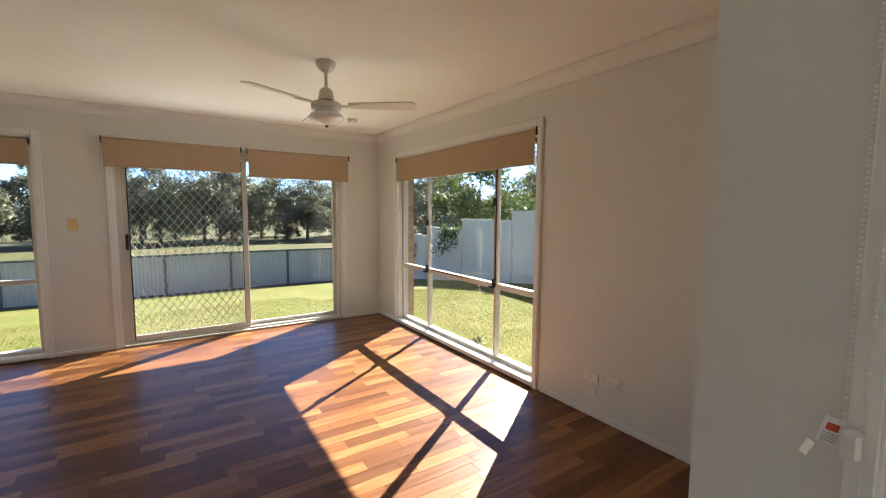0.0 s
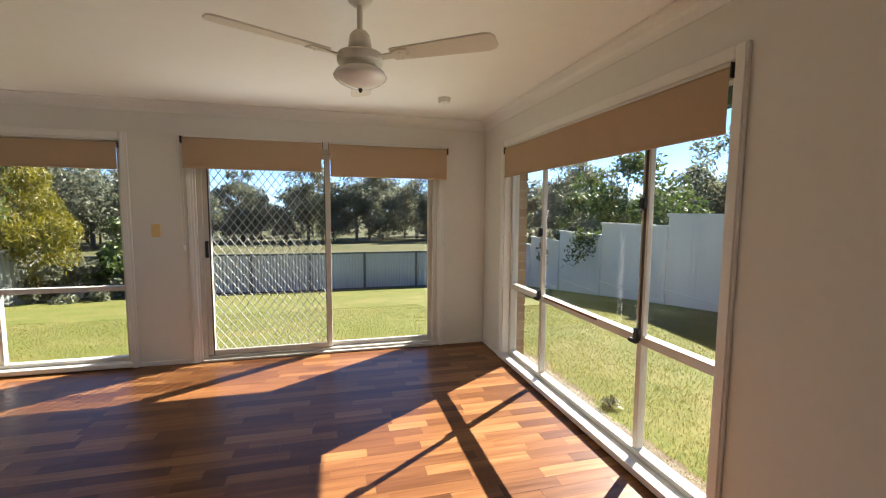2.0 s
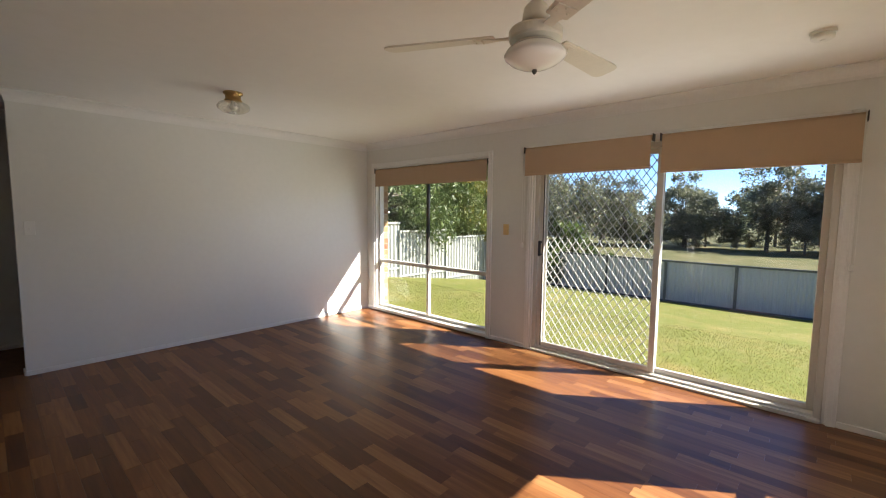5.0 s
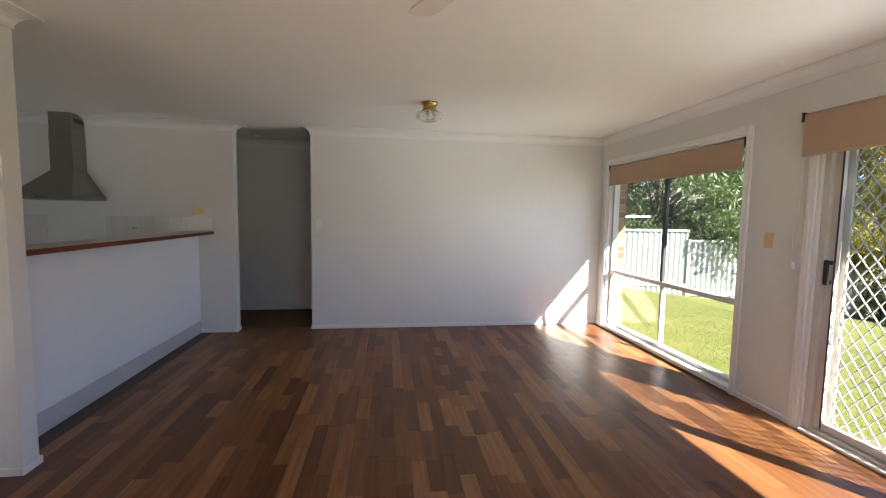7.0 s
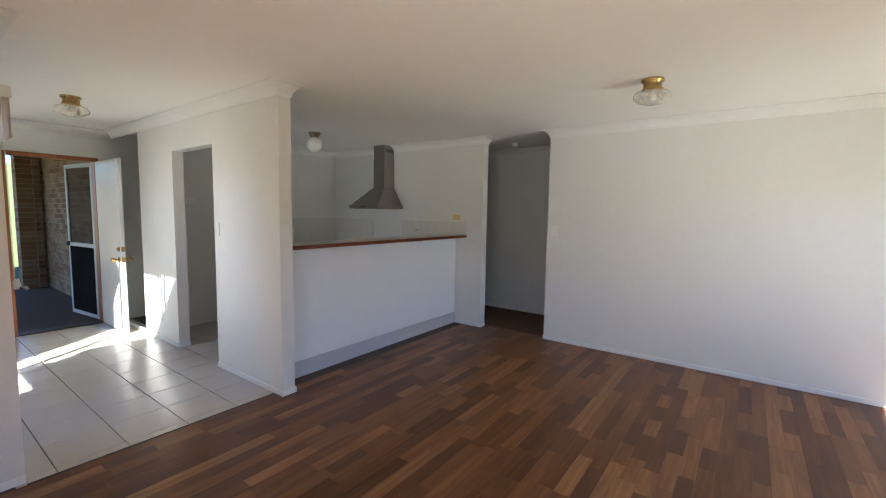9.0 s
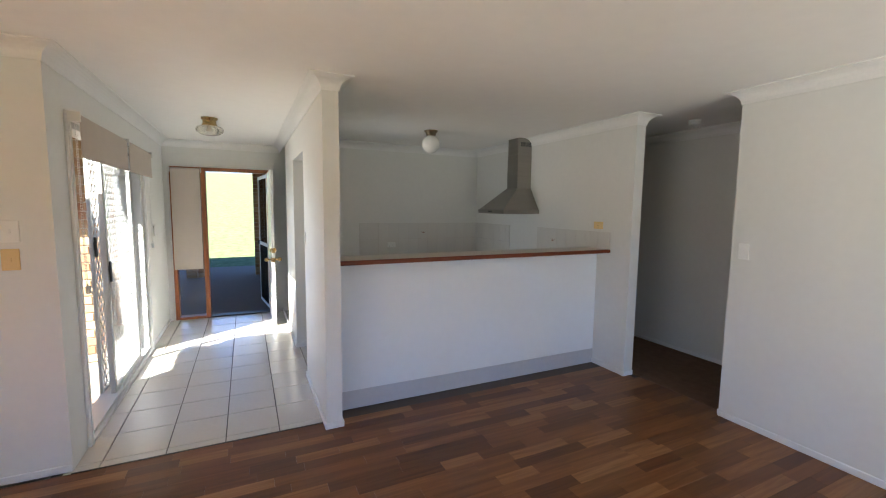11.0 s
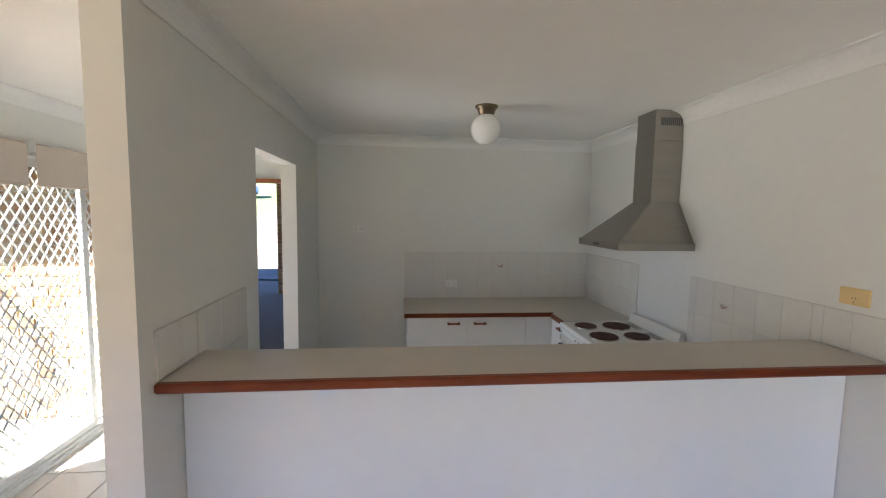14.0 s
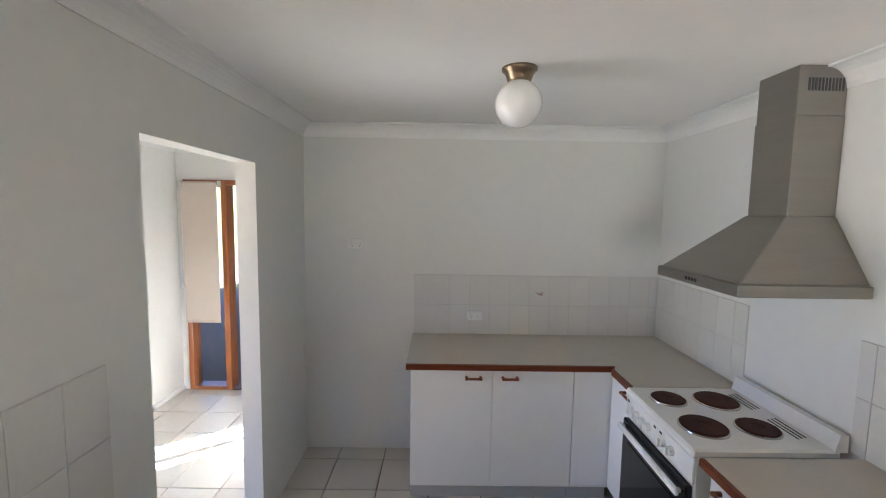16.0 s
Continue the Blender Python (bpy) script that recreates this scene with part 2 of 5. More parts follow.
M_PLATE_Y = material("switch_yellowed", (0.72, 0.53, 0.24), 0.35, vary=0.06, scale=40)
M_SOCKET = material("socket_dark", (0.05, 0.05, 0.05), 0.5)
M_FAN = material("fan_cream", (0.70, 0.66, 0.57), 0.42, vary=0.05, scale=15)
M_TILE = material("floor_tile_cream", (0.60, 0.57, 0.515), 0.24, vary=0.05, scale=9, random_part=0.5, spec=0.42)
M_GROUT = material("grout_dark", (0.10, 0.09, 0.08), 0.85, vary=0.2, scale=40)
M_WTILE = material("wall_tile_white", (0.70, 0.69, 0.65), 0.12, vary=0.05, scale=14, random_part=0.5, spec=0.55)
M_WGROUT = material("wall_grout", (0.60, 0.57, 0.53), 0.85, vary=0.15, scale=40)
M_MOTIF = material("tile_motif_pink", (0.36, 0.24, 0.20), 0.3, vary=0.2, scale=60)
M_PLANK = ramp_material("plank_vinyl", [(0.18, (0.078, 0.028, 0.011)), (0.40, (0.140, 0.055, 0.020)), (0.60, (0.212, 0.090, 0.032)), (0.84, (0.370, 0.185, 0.072))], 0.33, grain=(2.2, 34, 10), bump=0.03, spec=0.29, weight=0.46)
M_PLANK_R = ramp_material("plank_vinyl_joined", [(0.18, (0.078, 0.028, 0.011)), (0.40, (0.140, 0.055, 0.020)), (0.60, (0.212, 0.090, 0.032)), (0.84, (0.370, 0.185, 0.072))], 0.33, grain=(2.2, 34, 10), island=True, bump=0.03, spec=0.29, weight=0.46)
M_CARPET = material("carpet_brown", (0.17, 0.108, 0.070), 0.95, vary=0.25, scale=50, bump=0.5, bump_scale=500, spec=0.1)
M_BRICK = ramp_material("cream_brick", [(0.15, (0.17, 0.075, 0.045)), (0.32, (0.25, 0.143, 0.078)), (0.6, (0.32, 0.218, 0.122)), (0.9, (0.38, 0.295, 0.20))], 0.85, grain=(9, 9, 9), bump=0.5, spec=0.2)
M_BRICK_R = ramp_material("cream_brick_joined", [(0.15, (0.17, 0.075, 0.045)), (0.32, (0.25, 0.143, 0.078)), (0.6, (0.32, 0.218, 0.122)), (0.9, (0.38, 0.295, 0.20))], 0.85, grain=(9, 9, 9), island=True, bump=0.5, spec=0.2)
M_MORTAR = material("mortar", (0.42, 0.38, 0.32), 0.95, vary=0.15, scale=30, bump=0.4, bump_scale=120, spec=0.1)
M_GUTTER = material("green_gutter", (0.035, 0.075, 0.05), 0.4, vary=0.1, scale=8)
M_ROOF = material("roof_sheet", (0.22, 0.20, 0.19), 0.6, vary=0.1)
M_FENCE_G = material("fence_grey_metal", (0.40, 0.43, 0.46), 0.45, vary=0.08, scale=3)
# Cream fence steel in two tones: lightened for the shaded east, darkened for the sunlit west.
M_FENCE_C = material("fence_cream_metal", (0.62, 0.62, 0.585), 0.45, vary=0.06, scale=3)
M_FENCE_W = material("fence_cream_metal_darkened", (0.27, 0.28, 0.255), 0.5, vary=0.08, scale=3)
M_POST = material("fence_post_dark", (0.07, 0.085, 0.095), 0.5, vary=0.1)
M_CONC = material("concrete", (0.135, 0.108, 0.088), 0.9, vary=0.12, scale=4, bump=0.3, bump_scale=80, spec=0.2)
M_DRIVE = material("driveway_concrete", (0.15, 0.125, 0.11), 0.9, vary=0.2, scale=2, bump=0.3, bump_scale=60, spec=0.15)
M_PEBBLE = material("exposed_aggregate", (0.25, 0.21, 0.165), 0.85, vary=0.35, scale=45, bump=0.7, bump_scale=140, spec=0.2)
M_SOIL = material("sandy_soil", (0.145, 0.112, 0.078), 0.95, vary=0.35, scale=22, bump=0.7, bump_scale=90, spec=0.1)
M_BARK = material("bark_grey", (0.13, 0.11, 0.09), 0.9, vary=0.3, scale=8, bump=0.5, bump_scale=30, spec=0.1)
M_GUM = leaf_material("gum_leaves", (0.072, 0.080, 0.050), (0.225, 0.235, 0.150), 0.45)
M_WATTLE = leaf_material("wattle_leaves", (0.07, 0.085, 0.010), (0.29, 0.235, 0.022), 0.45)
M_SHRUB = leaf_material("shrub_leaves", (0.030, 0.058, 0.012), (0.125, 0.165, 0.042), 0.35)
M_PAPER = material("tag_paper", (0.78, 0.78, 0.76), 0.7, vary=0.04)
M_RED = material("tag_red", (0.55, 0.06, 0.03), 0.6)
M_INK = material("tag_grey_print", (0.35, 0.35, 0.36), 0.7)
M_CAR = material("car_blue_paint", (0.05, 0.10, 0.24), 0.2, vary=0.05, spec=0.7)
M_CARGLASS = material("car_dark_glass", (0.015, 0.018, 0.02), 0.05, spec=0.8)


# ---------------------------------------------------------------- mesh helpers
def box(bm, x0, x1, y0, y1, z0, z1, r=0.0, seg=1):
    """A box, with its edges rounded by r."""
    g = bmesh.ops.create_cube(bm, size=1.0, matrix=Matrix.Translation(((x0 + x1) / 2, (y0 + y1) / 2, (z0 + z1) / 2)) @ Matrix.Diagonal((abs(x1 - x0), abs(y1 - y0), abs(z1 - z0), 1)))
    if r:
        edges = list({e for v in g["verts"] for e in v.link_edges})
        bmesh.ops.bevel(bm, geom=edges, offset=r, segments=seg, affect="EDGES", profile=0.5, clamp_overlap=True)


def tube(bm, a, b, r0, r1=None, n=12):
    """A rod from a to b."""
    a, b = Vector(a), Vector(b)
    r1 = r0 if r1 is None else r1
    m = Matrix.Translation((a + b) / 2) @ (b - a).to_track_quat("Z", "Y").to_matrix().to_4x4()
    bmesh.ops.create_cone(bm, cap_ends=True, segments=n, radius1=r0, radius2=r1, depth=(b - a).length, matrix=m)


def lathe(bm, cx, cy, profile, n=32, flute=0.0, flutes=0):
    """A turned shape round an upright axis: profile rows of (radius, z)."""
    rings = []
    for r, z in profile:
        ring = []
        for k in range(n):
            a = 2 * math.pi * k / n
            rr = r * (1 + flute * math.cos(a * flutes)) if flutes else r
            ring.append(bm.verts.new((cx + rr * math.cos(a), cy + rr * math.sin(a), z)))
        rings.append(ring)
    for p, q in zip(rings, rings[1:]):
        for k in range(n):
            bm.faces.new((p[k], p[(k + 1) % n], q[(k + 1) % n], q[k]))
    for ring in (rings[0], rings[-1]):
        if len(set(ring)) > 2:
            bm.faces.new(ring if ring is rings[-1] else ring[::-1])


def prism(bm, points, axis, a, b):
    """An outline of (u, v) drawn out along one axis from a to b. u, v are the other two axes in order."""
    def at(u, v, w):
        return {"x": (w, u, v), "y": (u, w, v), "z": (u, v, w)}[axis]
    p = [bm.verts.new(at(u, v, a)) for u, v in points]
    q = [bm.verts.new(at(u, v, b)) for u, v in points]
    k = len(points)
    for i in range(k):
        bm.faces.new((p[i], p[(i + 1) % k], q[(i + 1) % k], q[i]))
    bm.faces.new(p[::-1])
    bm.faces.new(q)
    bmesh.ops.recalc_face_normals(bm, faces=bm.faces[:])


def mesh(name, bm, mat, smooth=False):
    bmesh.ops.recalc_face_normals(bm, faces=bm.faces[:])
    d = bpy.data.meshes.new(name)
    bm.to_mesh(d)
    bm.free()
    d.materials.append(mat)
    if smooth:
        for p in d.polygons:
            p.use_smooth = True
    return d


def part(name, bm, mat, parent, label="", smooth=False):
    ob = new(name, mesh(name, bm, mat, smooth))
    ob.parent = parent
    return tagged(ob, label)


def thing(name, label, category, at=(0, 0, 0), group="", kind=""):
    ob = new(name)
    ob.empty_display_size = 0.1
    ob.location = at
    return tagged(ob, label, category, group, kind)


def solid(name, bm, mat, label, category, kind="structure", smooth=False, group=""):
    return tagged(new(name, mesh(name, bm, mat, smooth)), label, category, group, kind)


def boxes(*rows, r=0.0):
    bm = bmesh.new()
    for row in rows:
        box(bm, *row, r=r)
    return bm


# ---------------------------------------------------------------- shell
N, E, W, WK, SY = 5.305, 2.40, -3.16, -3.10, 0.545   # inner faces of the north, east, west and kitchen west walls
CEIL = 2.385
KS, HE, HW, KE, ENTRY = -1.97, 1.0, -0.42, -0.526, -2.96
BARX0, BARX1 = WK, KE
T = 0.11
WW = (-2.98, -0.98, 0.05, 2.05)      # north window: x0, x1, z0, z1
SD = (-0.42, 1.89, 0.0, 2.05)        # north sliding door
EW = (2.40, 4.765, 0.05, 2.05)       # east window: y0, y1
HS = (-1.70, 0.24, 0.0, 2.05)        # hall sliding door: y0, y1
TOP = CEIL + 0.03


def wall_y(name, y0, y1, x0, x1, holes, mat, label, z0=0.0, z1=TOP, category="wall"):
    """A wall along x, between y0 and y1, with openings (x0, x1, z0, z1)."""
    bm, x = bmesh.new(), x0
    for a, b, c, d in sorted(holes):
        box(bm, x, a, y0, y1, z0, z1)
        if c > z0:
            box(bm, a, b, y0, y1, z0, c)
        box(bm, a, b, y0, y1, d, z1)
        x = b
    box(bm, x, x1, y0, y1, z0, z1)
    return solid(name, bm, mat, label, category)


def wall_x(name, x0, x1, y0, y1, holes, mat, label, z0=0.0, z1=TOP, category="wall"):
    bm, y = bmesh.new(), y0
    for a, b, c, d in sorted(holes):
        box(bm, x0, x1, y, a, z0, z1)
        if c > z0:
            box(bm, x0, x1, a, b, z0, c)
        box(bm, x0, x1, a, b, d, z1)
        y = b
    box(bm, x0, x1, y, y1, z0, z1)
    return solid(name, bm, mat, label, category)


GREY = "smooth pale grey painted plasterboard wall"
wall_y("wall_north", N, N + T, W - T, E + T, [WW, SD], M_WALL, GREY)
wall_x("wall_east", E, E + T, SY - T, N, [EW], M_WALL, GREY)
wall_y("wall_living_south", SY - T, SY, HE, E, [(1.40, 2.20, 0.0, 2.03)], M_WALL, GREY)
wall_x("wall_hall_east", HE, HE + T, ENTRY - T, SY - T, [HS], M_WALL, GREY)
wall_y("wall_entry", ENTRY - T, ENTRY, W - 1.2, HE, [(-0.27, 0.92, 0.0, 2.03)], M_WALL, GREY)
wall_x("wall_pillar", KE, HW, KS - T, 0.68, [(-1.19, -0.345, 0.0, 2.025)], M_WALL, GREY)
wall_y("wall_kitchen_south", KS - T, KS, WK - T, KE, [], M_WALL, GREY)
wall_x("wall_kitchen_west", WK - T, WK, KS, 0.845, [], M_WALL, GREY)
wall_x("wall_west", W - T, W, 1.677, N, [], M_WALL, GREY)
wall_x("wall_passage_west", -4.25 - T, -4.25, -2.4, 3.4, [], M_WALL, "shaded pale grey plasterboard wall of the passage")
wall_y("wall_passage_end", 3.4, 3.4 + T, -4.25 - T, W - T, [], M_WALL, "shaded plasterboard end wall of the passage")
wall_y("wall_passage_end_2", -2.4 - T, -2.4, -4.25 - T, WK - T, [], M_WALL, "shaded plasterboard end wall of the passage")
wall_y("wall_bar", 0.35, 0.44, WK, KE, [], M_WALL, "low partition wall under the breakfast bar", z1=1.12)

bm = boxes((-4.36, 2.51, 0.5, 5.39, CEIL, CEIL + 0.02), (-4.36, 1.11, ENTRY - T, 0.5, CEIL, CEIL + 0.02))
solid("ceiling", bm, M_CEIL, "flat white painted plasterboard ceiling", "ceiling")
solid("subfloor", boxes((-3.3, 2.5, 0.58, 5.38, -0.12, -0.012), (-4.36, -3.3, -2.5, 3.5, -0.12, -0.012), (-3.3, 1.1, ENTRY - T, 0.58, -0.12, -0.012)), M_GROUT, "dark floor slab under the finishes", "floor")
solid("passage_carpet", boxes((-4.25, -3.24, -2.4, 3.4, -0.012, 0.001)), M_CARPET, "brown cut-pile carpet in the passage", "carpet")


# cove cornices: a run follows wall faces; normals point into the room
def cove_profile(s=0.088):
    pts = [(0, 0), (0.004, 0)]
    for k in range(7):
        a = math.pi / 2 * k / 6
        pts.append((s - (s - 0.006) * math.cos(a), (s - 0.006) * math.sin(a)))
    pts += [(s, s - 0.002), (s, s + 0.006), (0, s + 0.006)]
    return pts


def cornice(bm, path, closed=False):
    """Mitred cove along a plan path; the room lies to the left of the way walked."""
    prof, k, rings = cove_profile(), len(path), []
    for i, p in enumerate(path):
        p = Vector(p)
        d0 = (p - Vector(path[i - 1])).normalized() if (i or closed) else None
        d1 = (Vector(path[(i + 1) % k]) - p).normalized() if (i < k - 1 or closed) else None
        d0, d1 = d0 or d1, d1 or d0
        n0, n1 = Vector((-d0.y, d0.x)), Vector((-d1.y, d1.x))
        off = (n0 + n1) / (1 + n0.dot(n1))
        rings.append([bm.verts.new((p.x + off.x * u, p.y + off.y * u, CEIL - 0.09 + v)) for u, v in prof])
    pairs = list(zip(rings, rings[1:])) + ([(rings[-1], rings[0])] if closed else [])
    for a, b in pairs:
        for j in range(len(prof)):
            bm.faces.new((a[j], a[(j + 1) % len(prof)], b[(j + 1) % len(prof)], b[j]))
    if not closed:
        bm.faces.new(rings[0])
        bm.faces.new(rings[-1])


bm = bmesh.new()
cornice(bm, [(HE, ENTRY), (HE, SY), (E, SY), (E, N), (W, N), (W, 1.677), (W - T, 1.677), (W - T, 3.4), (-4.25, 3.4), (-4.25, -2.4), (WK - T, -2.4), (WK - T, 0.845), (WK, 0.845), (WK, KS), (KE, KS), (KE, 0.68), (HW, 0.68), (HW, ENTRY)], closed=True)
solid("cornice", bm, M_TRIM, "white coved plaster cornice along the ceiling", "cornice", smooth=False)


def skirting(name, rows):
    bm = bmesh.new()
    for x0, x1, y0, y1 in rows:
        box(bm, x0, x1, y0, y1, 0.0, 0.045, r=0.004)
    solid(name, bm, M_TRIM, "low white painted timber skirting board", "skirting")


S = 0.012
skirting("baseboard", [
    (W, -3.045, N - S, N), (-0.92, -0.48, N - S, N), (1.95, E, N - S, N),
    (E - S, E, 4.83, N), (E - S, E, SY, 2.335), (HE, 1.345, SY, SY + S), (2.255, E, SY, SY + S),
    (W, W + S, 1.677, N), (W - T, W, 1.677 - S, 1.677), (W - T - S, W - T, 1.677, 3.4),
    (WK, WK + S, 0.44, 0.845), (WK - T, WK + S, 0.845, 0.845 + S),
    (-4.25, -4.25 + S, -2.4, 3.4), (HW, HW + S, -0.345, 0.68), (KE - S, HW + S, 0.68, 0.68 + S), (KE - S, KE, 0.45, 0.68),
    (HW, HW + S, ENTRY, -1.19), (KE, HW, -1.19, -1.19 + S), (KE, HW, -0.345 - S, -0.345), (HE - S, HE, ENTRY, -1.77)])


# ---------------------------------------------------------------- windows and doors
def architrave(bm, axis, face, a0, a1, z1, sign, w=0.058, d=0.018, z0=0.0):
    """A moulded frame on a wall face, three sides."""
    for lo, hi in ((a0 - w, a0), (a1, a1 + w)):
        if axis == "y":
            box(bm, lo, hi, face, face + sign * d, z0, z1 + w, r=0.004)
            box(bm, lo + 0.008, hi - 0.022, face + sign * d, face + sign * (d + 0.006), z0, z1 + w - 0.008, r=0.002)
        else:
            box(bm, face, face + sign * d, lo, hi, z0, z1 + w, r=0.004)
            box(bm, face + sign * d, face + sign * (d + 0.006), lo + 0.008, hi - 0.022, z0, z1 + w - 0.008, r=0.002)
    if axis == "y":
        box(bm, a0, a1, face, face + sign * d, z1, z1 + w, r=0.004)
    else:
        box(bm, face, face + sign * d, a0, a1, z1, z1 + w, r=0.004)


def bar_box(bm, axis, c, d, a0, a1, z0, z1, r=0.003):
    """A bar in the plane of a window: axis y means the window runs along x at y = c, d deep."""
    if axis == "y":
        box(bm, a0, a1, c - d / 2, c + d / 2, z0, z1, r=r)
    else:
        box(bm, c - d / 2, c + d / 2, a0, a1, z0, z1, r=r)


def outline(axis, c, d, a0, a1, z0, z1, w):
    bm = bmesh.new()
    bar_box(bm, axis, c, d, a0, a0 + w, z0, z1)
    bar_box(bm, axis, c, d, a1 - w, a1, z0, z1)
    bar_box(bm, axis, c, d, a0 + w, a1 - w, z0, z0 + w)
    bar_box(bm, axis, c, d, a0 + w, a1 - w, z1 - w, z1)
    return bm


def pane(parent, axis, c, a0, a1, z0, z1, mat=None):
    bm = bmesh.new()
    bar_box(bm, axis, c, 0.005, a0, a1, z0, z1, r=0)
    ob = part("pane", bm, mat or M_GLASS, parent)
    ob.visible_shadow = False
    return ob


# north window: two sliding sashes over two fixed lights
w1 = tagged(new("window_1"), "cream aluminium window with white timber reveal, sashes closed", "window", kind="structure")
c = N + 0.085
bm = bmesh.new()
architrave(bm, "y", N, WW[0], WW[1], WW[3], -1)
part("architrave", bm, M_TRIM, w1, "white moulded timber architrave")
bm = bmesh.new()
box(bm, WW[0] - 0.02, WW[1] + 0.02, N - 0.03, N + T + 0.05, 0.012, 0.052, r=0.004)
part("window_sill", bm, M_TRIM, w1, "white painted timber sill")
bm = boxes((WW[0], WW[0] + 0.016, N, N + T, 0.052, WW[3]), (WW[1] - 0.016, WW[1], N, N + T, 0.052, WW[3]), (WW[0], WW[1], N, N + T, WW[3] - 0.016, WW[3]))
part("reveal", bm, M_TRIM, w1)
part("window_frame", outline("y", c, 0.07, WW[0] + 0.016, WW[1] - 0.016, 0.052, WW[3] - 0.016, 0.034), M_ALU, w1)
mid = (WW[0] + WW[1]) / 2
bm = bmesh.new()
bar_box(bm, "y", c, 0.06, WW[0] + 0.05, WW[1] - 0.05, 0.70, 0.745)
part("transom", bm, M_ALU, w1)
bm = bmesh.new()
bar_box(bm, "y", c, 0.05, mid - 0.018, mid + 0.018, 0.086, 0.70)
part("mullion", bm, M_ALU, w1)
bm = bmesh.new()
bar_box(bm, "y", c - 0.008, 0.035, mid - 0.028, mid + 0.012, 0.745, 2.0)
part("sash_stile", bm, M_SEAL, w1, "dark meeting stile of the sliding sash")
bm = bmesh.new()
bar_box(bm, "y", c - 0.03, 0.012, mid - 0.02, mid + 0.004, 1.16, 1.22)
part("sash_latch", bm, M_BLACK, w1)
for a0, a1, z0, z1, dd in ((WW[0] + 0.05, mid - 0.018, 0.086, 0.70, 0), (mid + 0.018, WW[1] - 0.05, 0.086, 0.70, 0), (WW[0] + 0.05, mid, 0.745, 2.0, -0.01), (mid, WW[1] - 0.05, 0.745, 2.0, 0.012)):
    pane(w1, "y", c + dd, a0, a1, z0, z1)

# east window: 0.6 + 1.2 + 0.6 wide
w2 = tagged(new("window_2"), "wide cream aluminium window with white timber reveal and sill", "window", kind="structure")
c = E + 0.10
ym1, ym2 = 4.135, 2.965
bm = bmesh.new()
architrave(bm, "x", E, EW[0], EW[1], EW[3], -1)
part("architrave", bm, M_TRIM, w2, "white moulded timber architrave")
bm = bmesh.new()
box(bm, E - 0.03, E + T + 0.05, EW[0] - 0.02, EW[1] + 0.02, 0.012, 0.052, r=0.004)
part("window_sill", bm, M_TRIM, w2, "white painted timber sill")
bm = boxes((E, E + T, EW[0], EW[0] + 0.016, 0.052, EW[3]), (E, E + T, EW[1] - 0.016, EW[1], 0.052, EW[3]), (E, E + T, EW[0], EW[1], EW[3] - 0.016, EW[3]))
part("reveal", bm, M_TRIM, w2)
part("window_frame", outline("x", c, 0.07, EW[0] + 0.016, EW[1] - 0.016, 0.052, EW[3] - 0.016, 0.034), M_ALU, w2)
bm = bmesh.new()
bar_box(bm, "x", c, 0.06, EW[0] + 0.05, EW[1] - 0.05, 0.70, 0.75)
part("transom", bm, M_ALU, w2)
bm = bmesh.new()
bar_box(bm, "x", c - 0.033, 0.008, 3.35, 4.05, 0.735, 0.75)
part("sash_track", bm, M_TIMBER, w2, "worn brown strip on the transom")
for ym in (ym1, ym2):
    bm = bmesh.new()
    bar_box(bm, "x", c, 0.05, ym - 0.018, ym + 0.018, 0.086, 0.70)
    part("mullion", bm, M_ALU, w2)
bm = bmesh.new()
bar_box(bm, "x", c - 0.01, 0.035, ym1 - 0.014, ym1 + 0.014, 0.75, 2.0)
part("sash_stile", bm, M_ALU, w2)
bm = bmesh.new()
bar_box(bm, "x", c - 0.008, 0.032, ym2 - 0.010, ym2 + 0.014, 0.75, 2.0)
part("sash_stile", bm, M_SEAL, w2, "dark bronze meeting stile")
bm = bmesh.new()
bar_box(bm, "x", c - 0.010, 0.034, ym2 - 0.027, ym2 - 0.010, 0.75, 2.0)
bar_box(bm, "x", c - 0.012, 0.036, ym2 + 0.014, ym2 + 0.023, 0.75, 2.0)
part("stile_cover", bm, M_ALU, w2)
for ym, z in ((ym1, 1.27), (ym2, 1.48), (ym1, 0.75), (ym2, 0.75)):
    bm = bmesh.new()
    box(bm, c - 0.055, c - 0.025, ym - 0.018, ym + 0.02, z - 0.03, z + 0.04, r=0.006)
    if z < 1:
        box(bm, c - 0.065, c - 0.03, ym - 0.012, ym + 0.05, z - 0.045, z - 0.02, r=0.006)
    part("sash_latch", bm, M_BLACK, w2)
for a0, a1 in ((EW[0] + 0.05, ym2), (ym2, ym1), (ym1, EW[1] - 0.05)):
    pane(w2, "x", c + 0.004, a0, a1, 0.086, 0.70)
    pane(w2, "x", c + (0.012 if a0 == ym2 else -0.008), a0, a1, 0.75, 2.0)


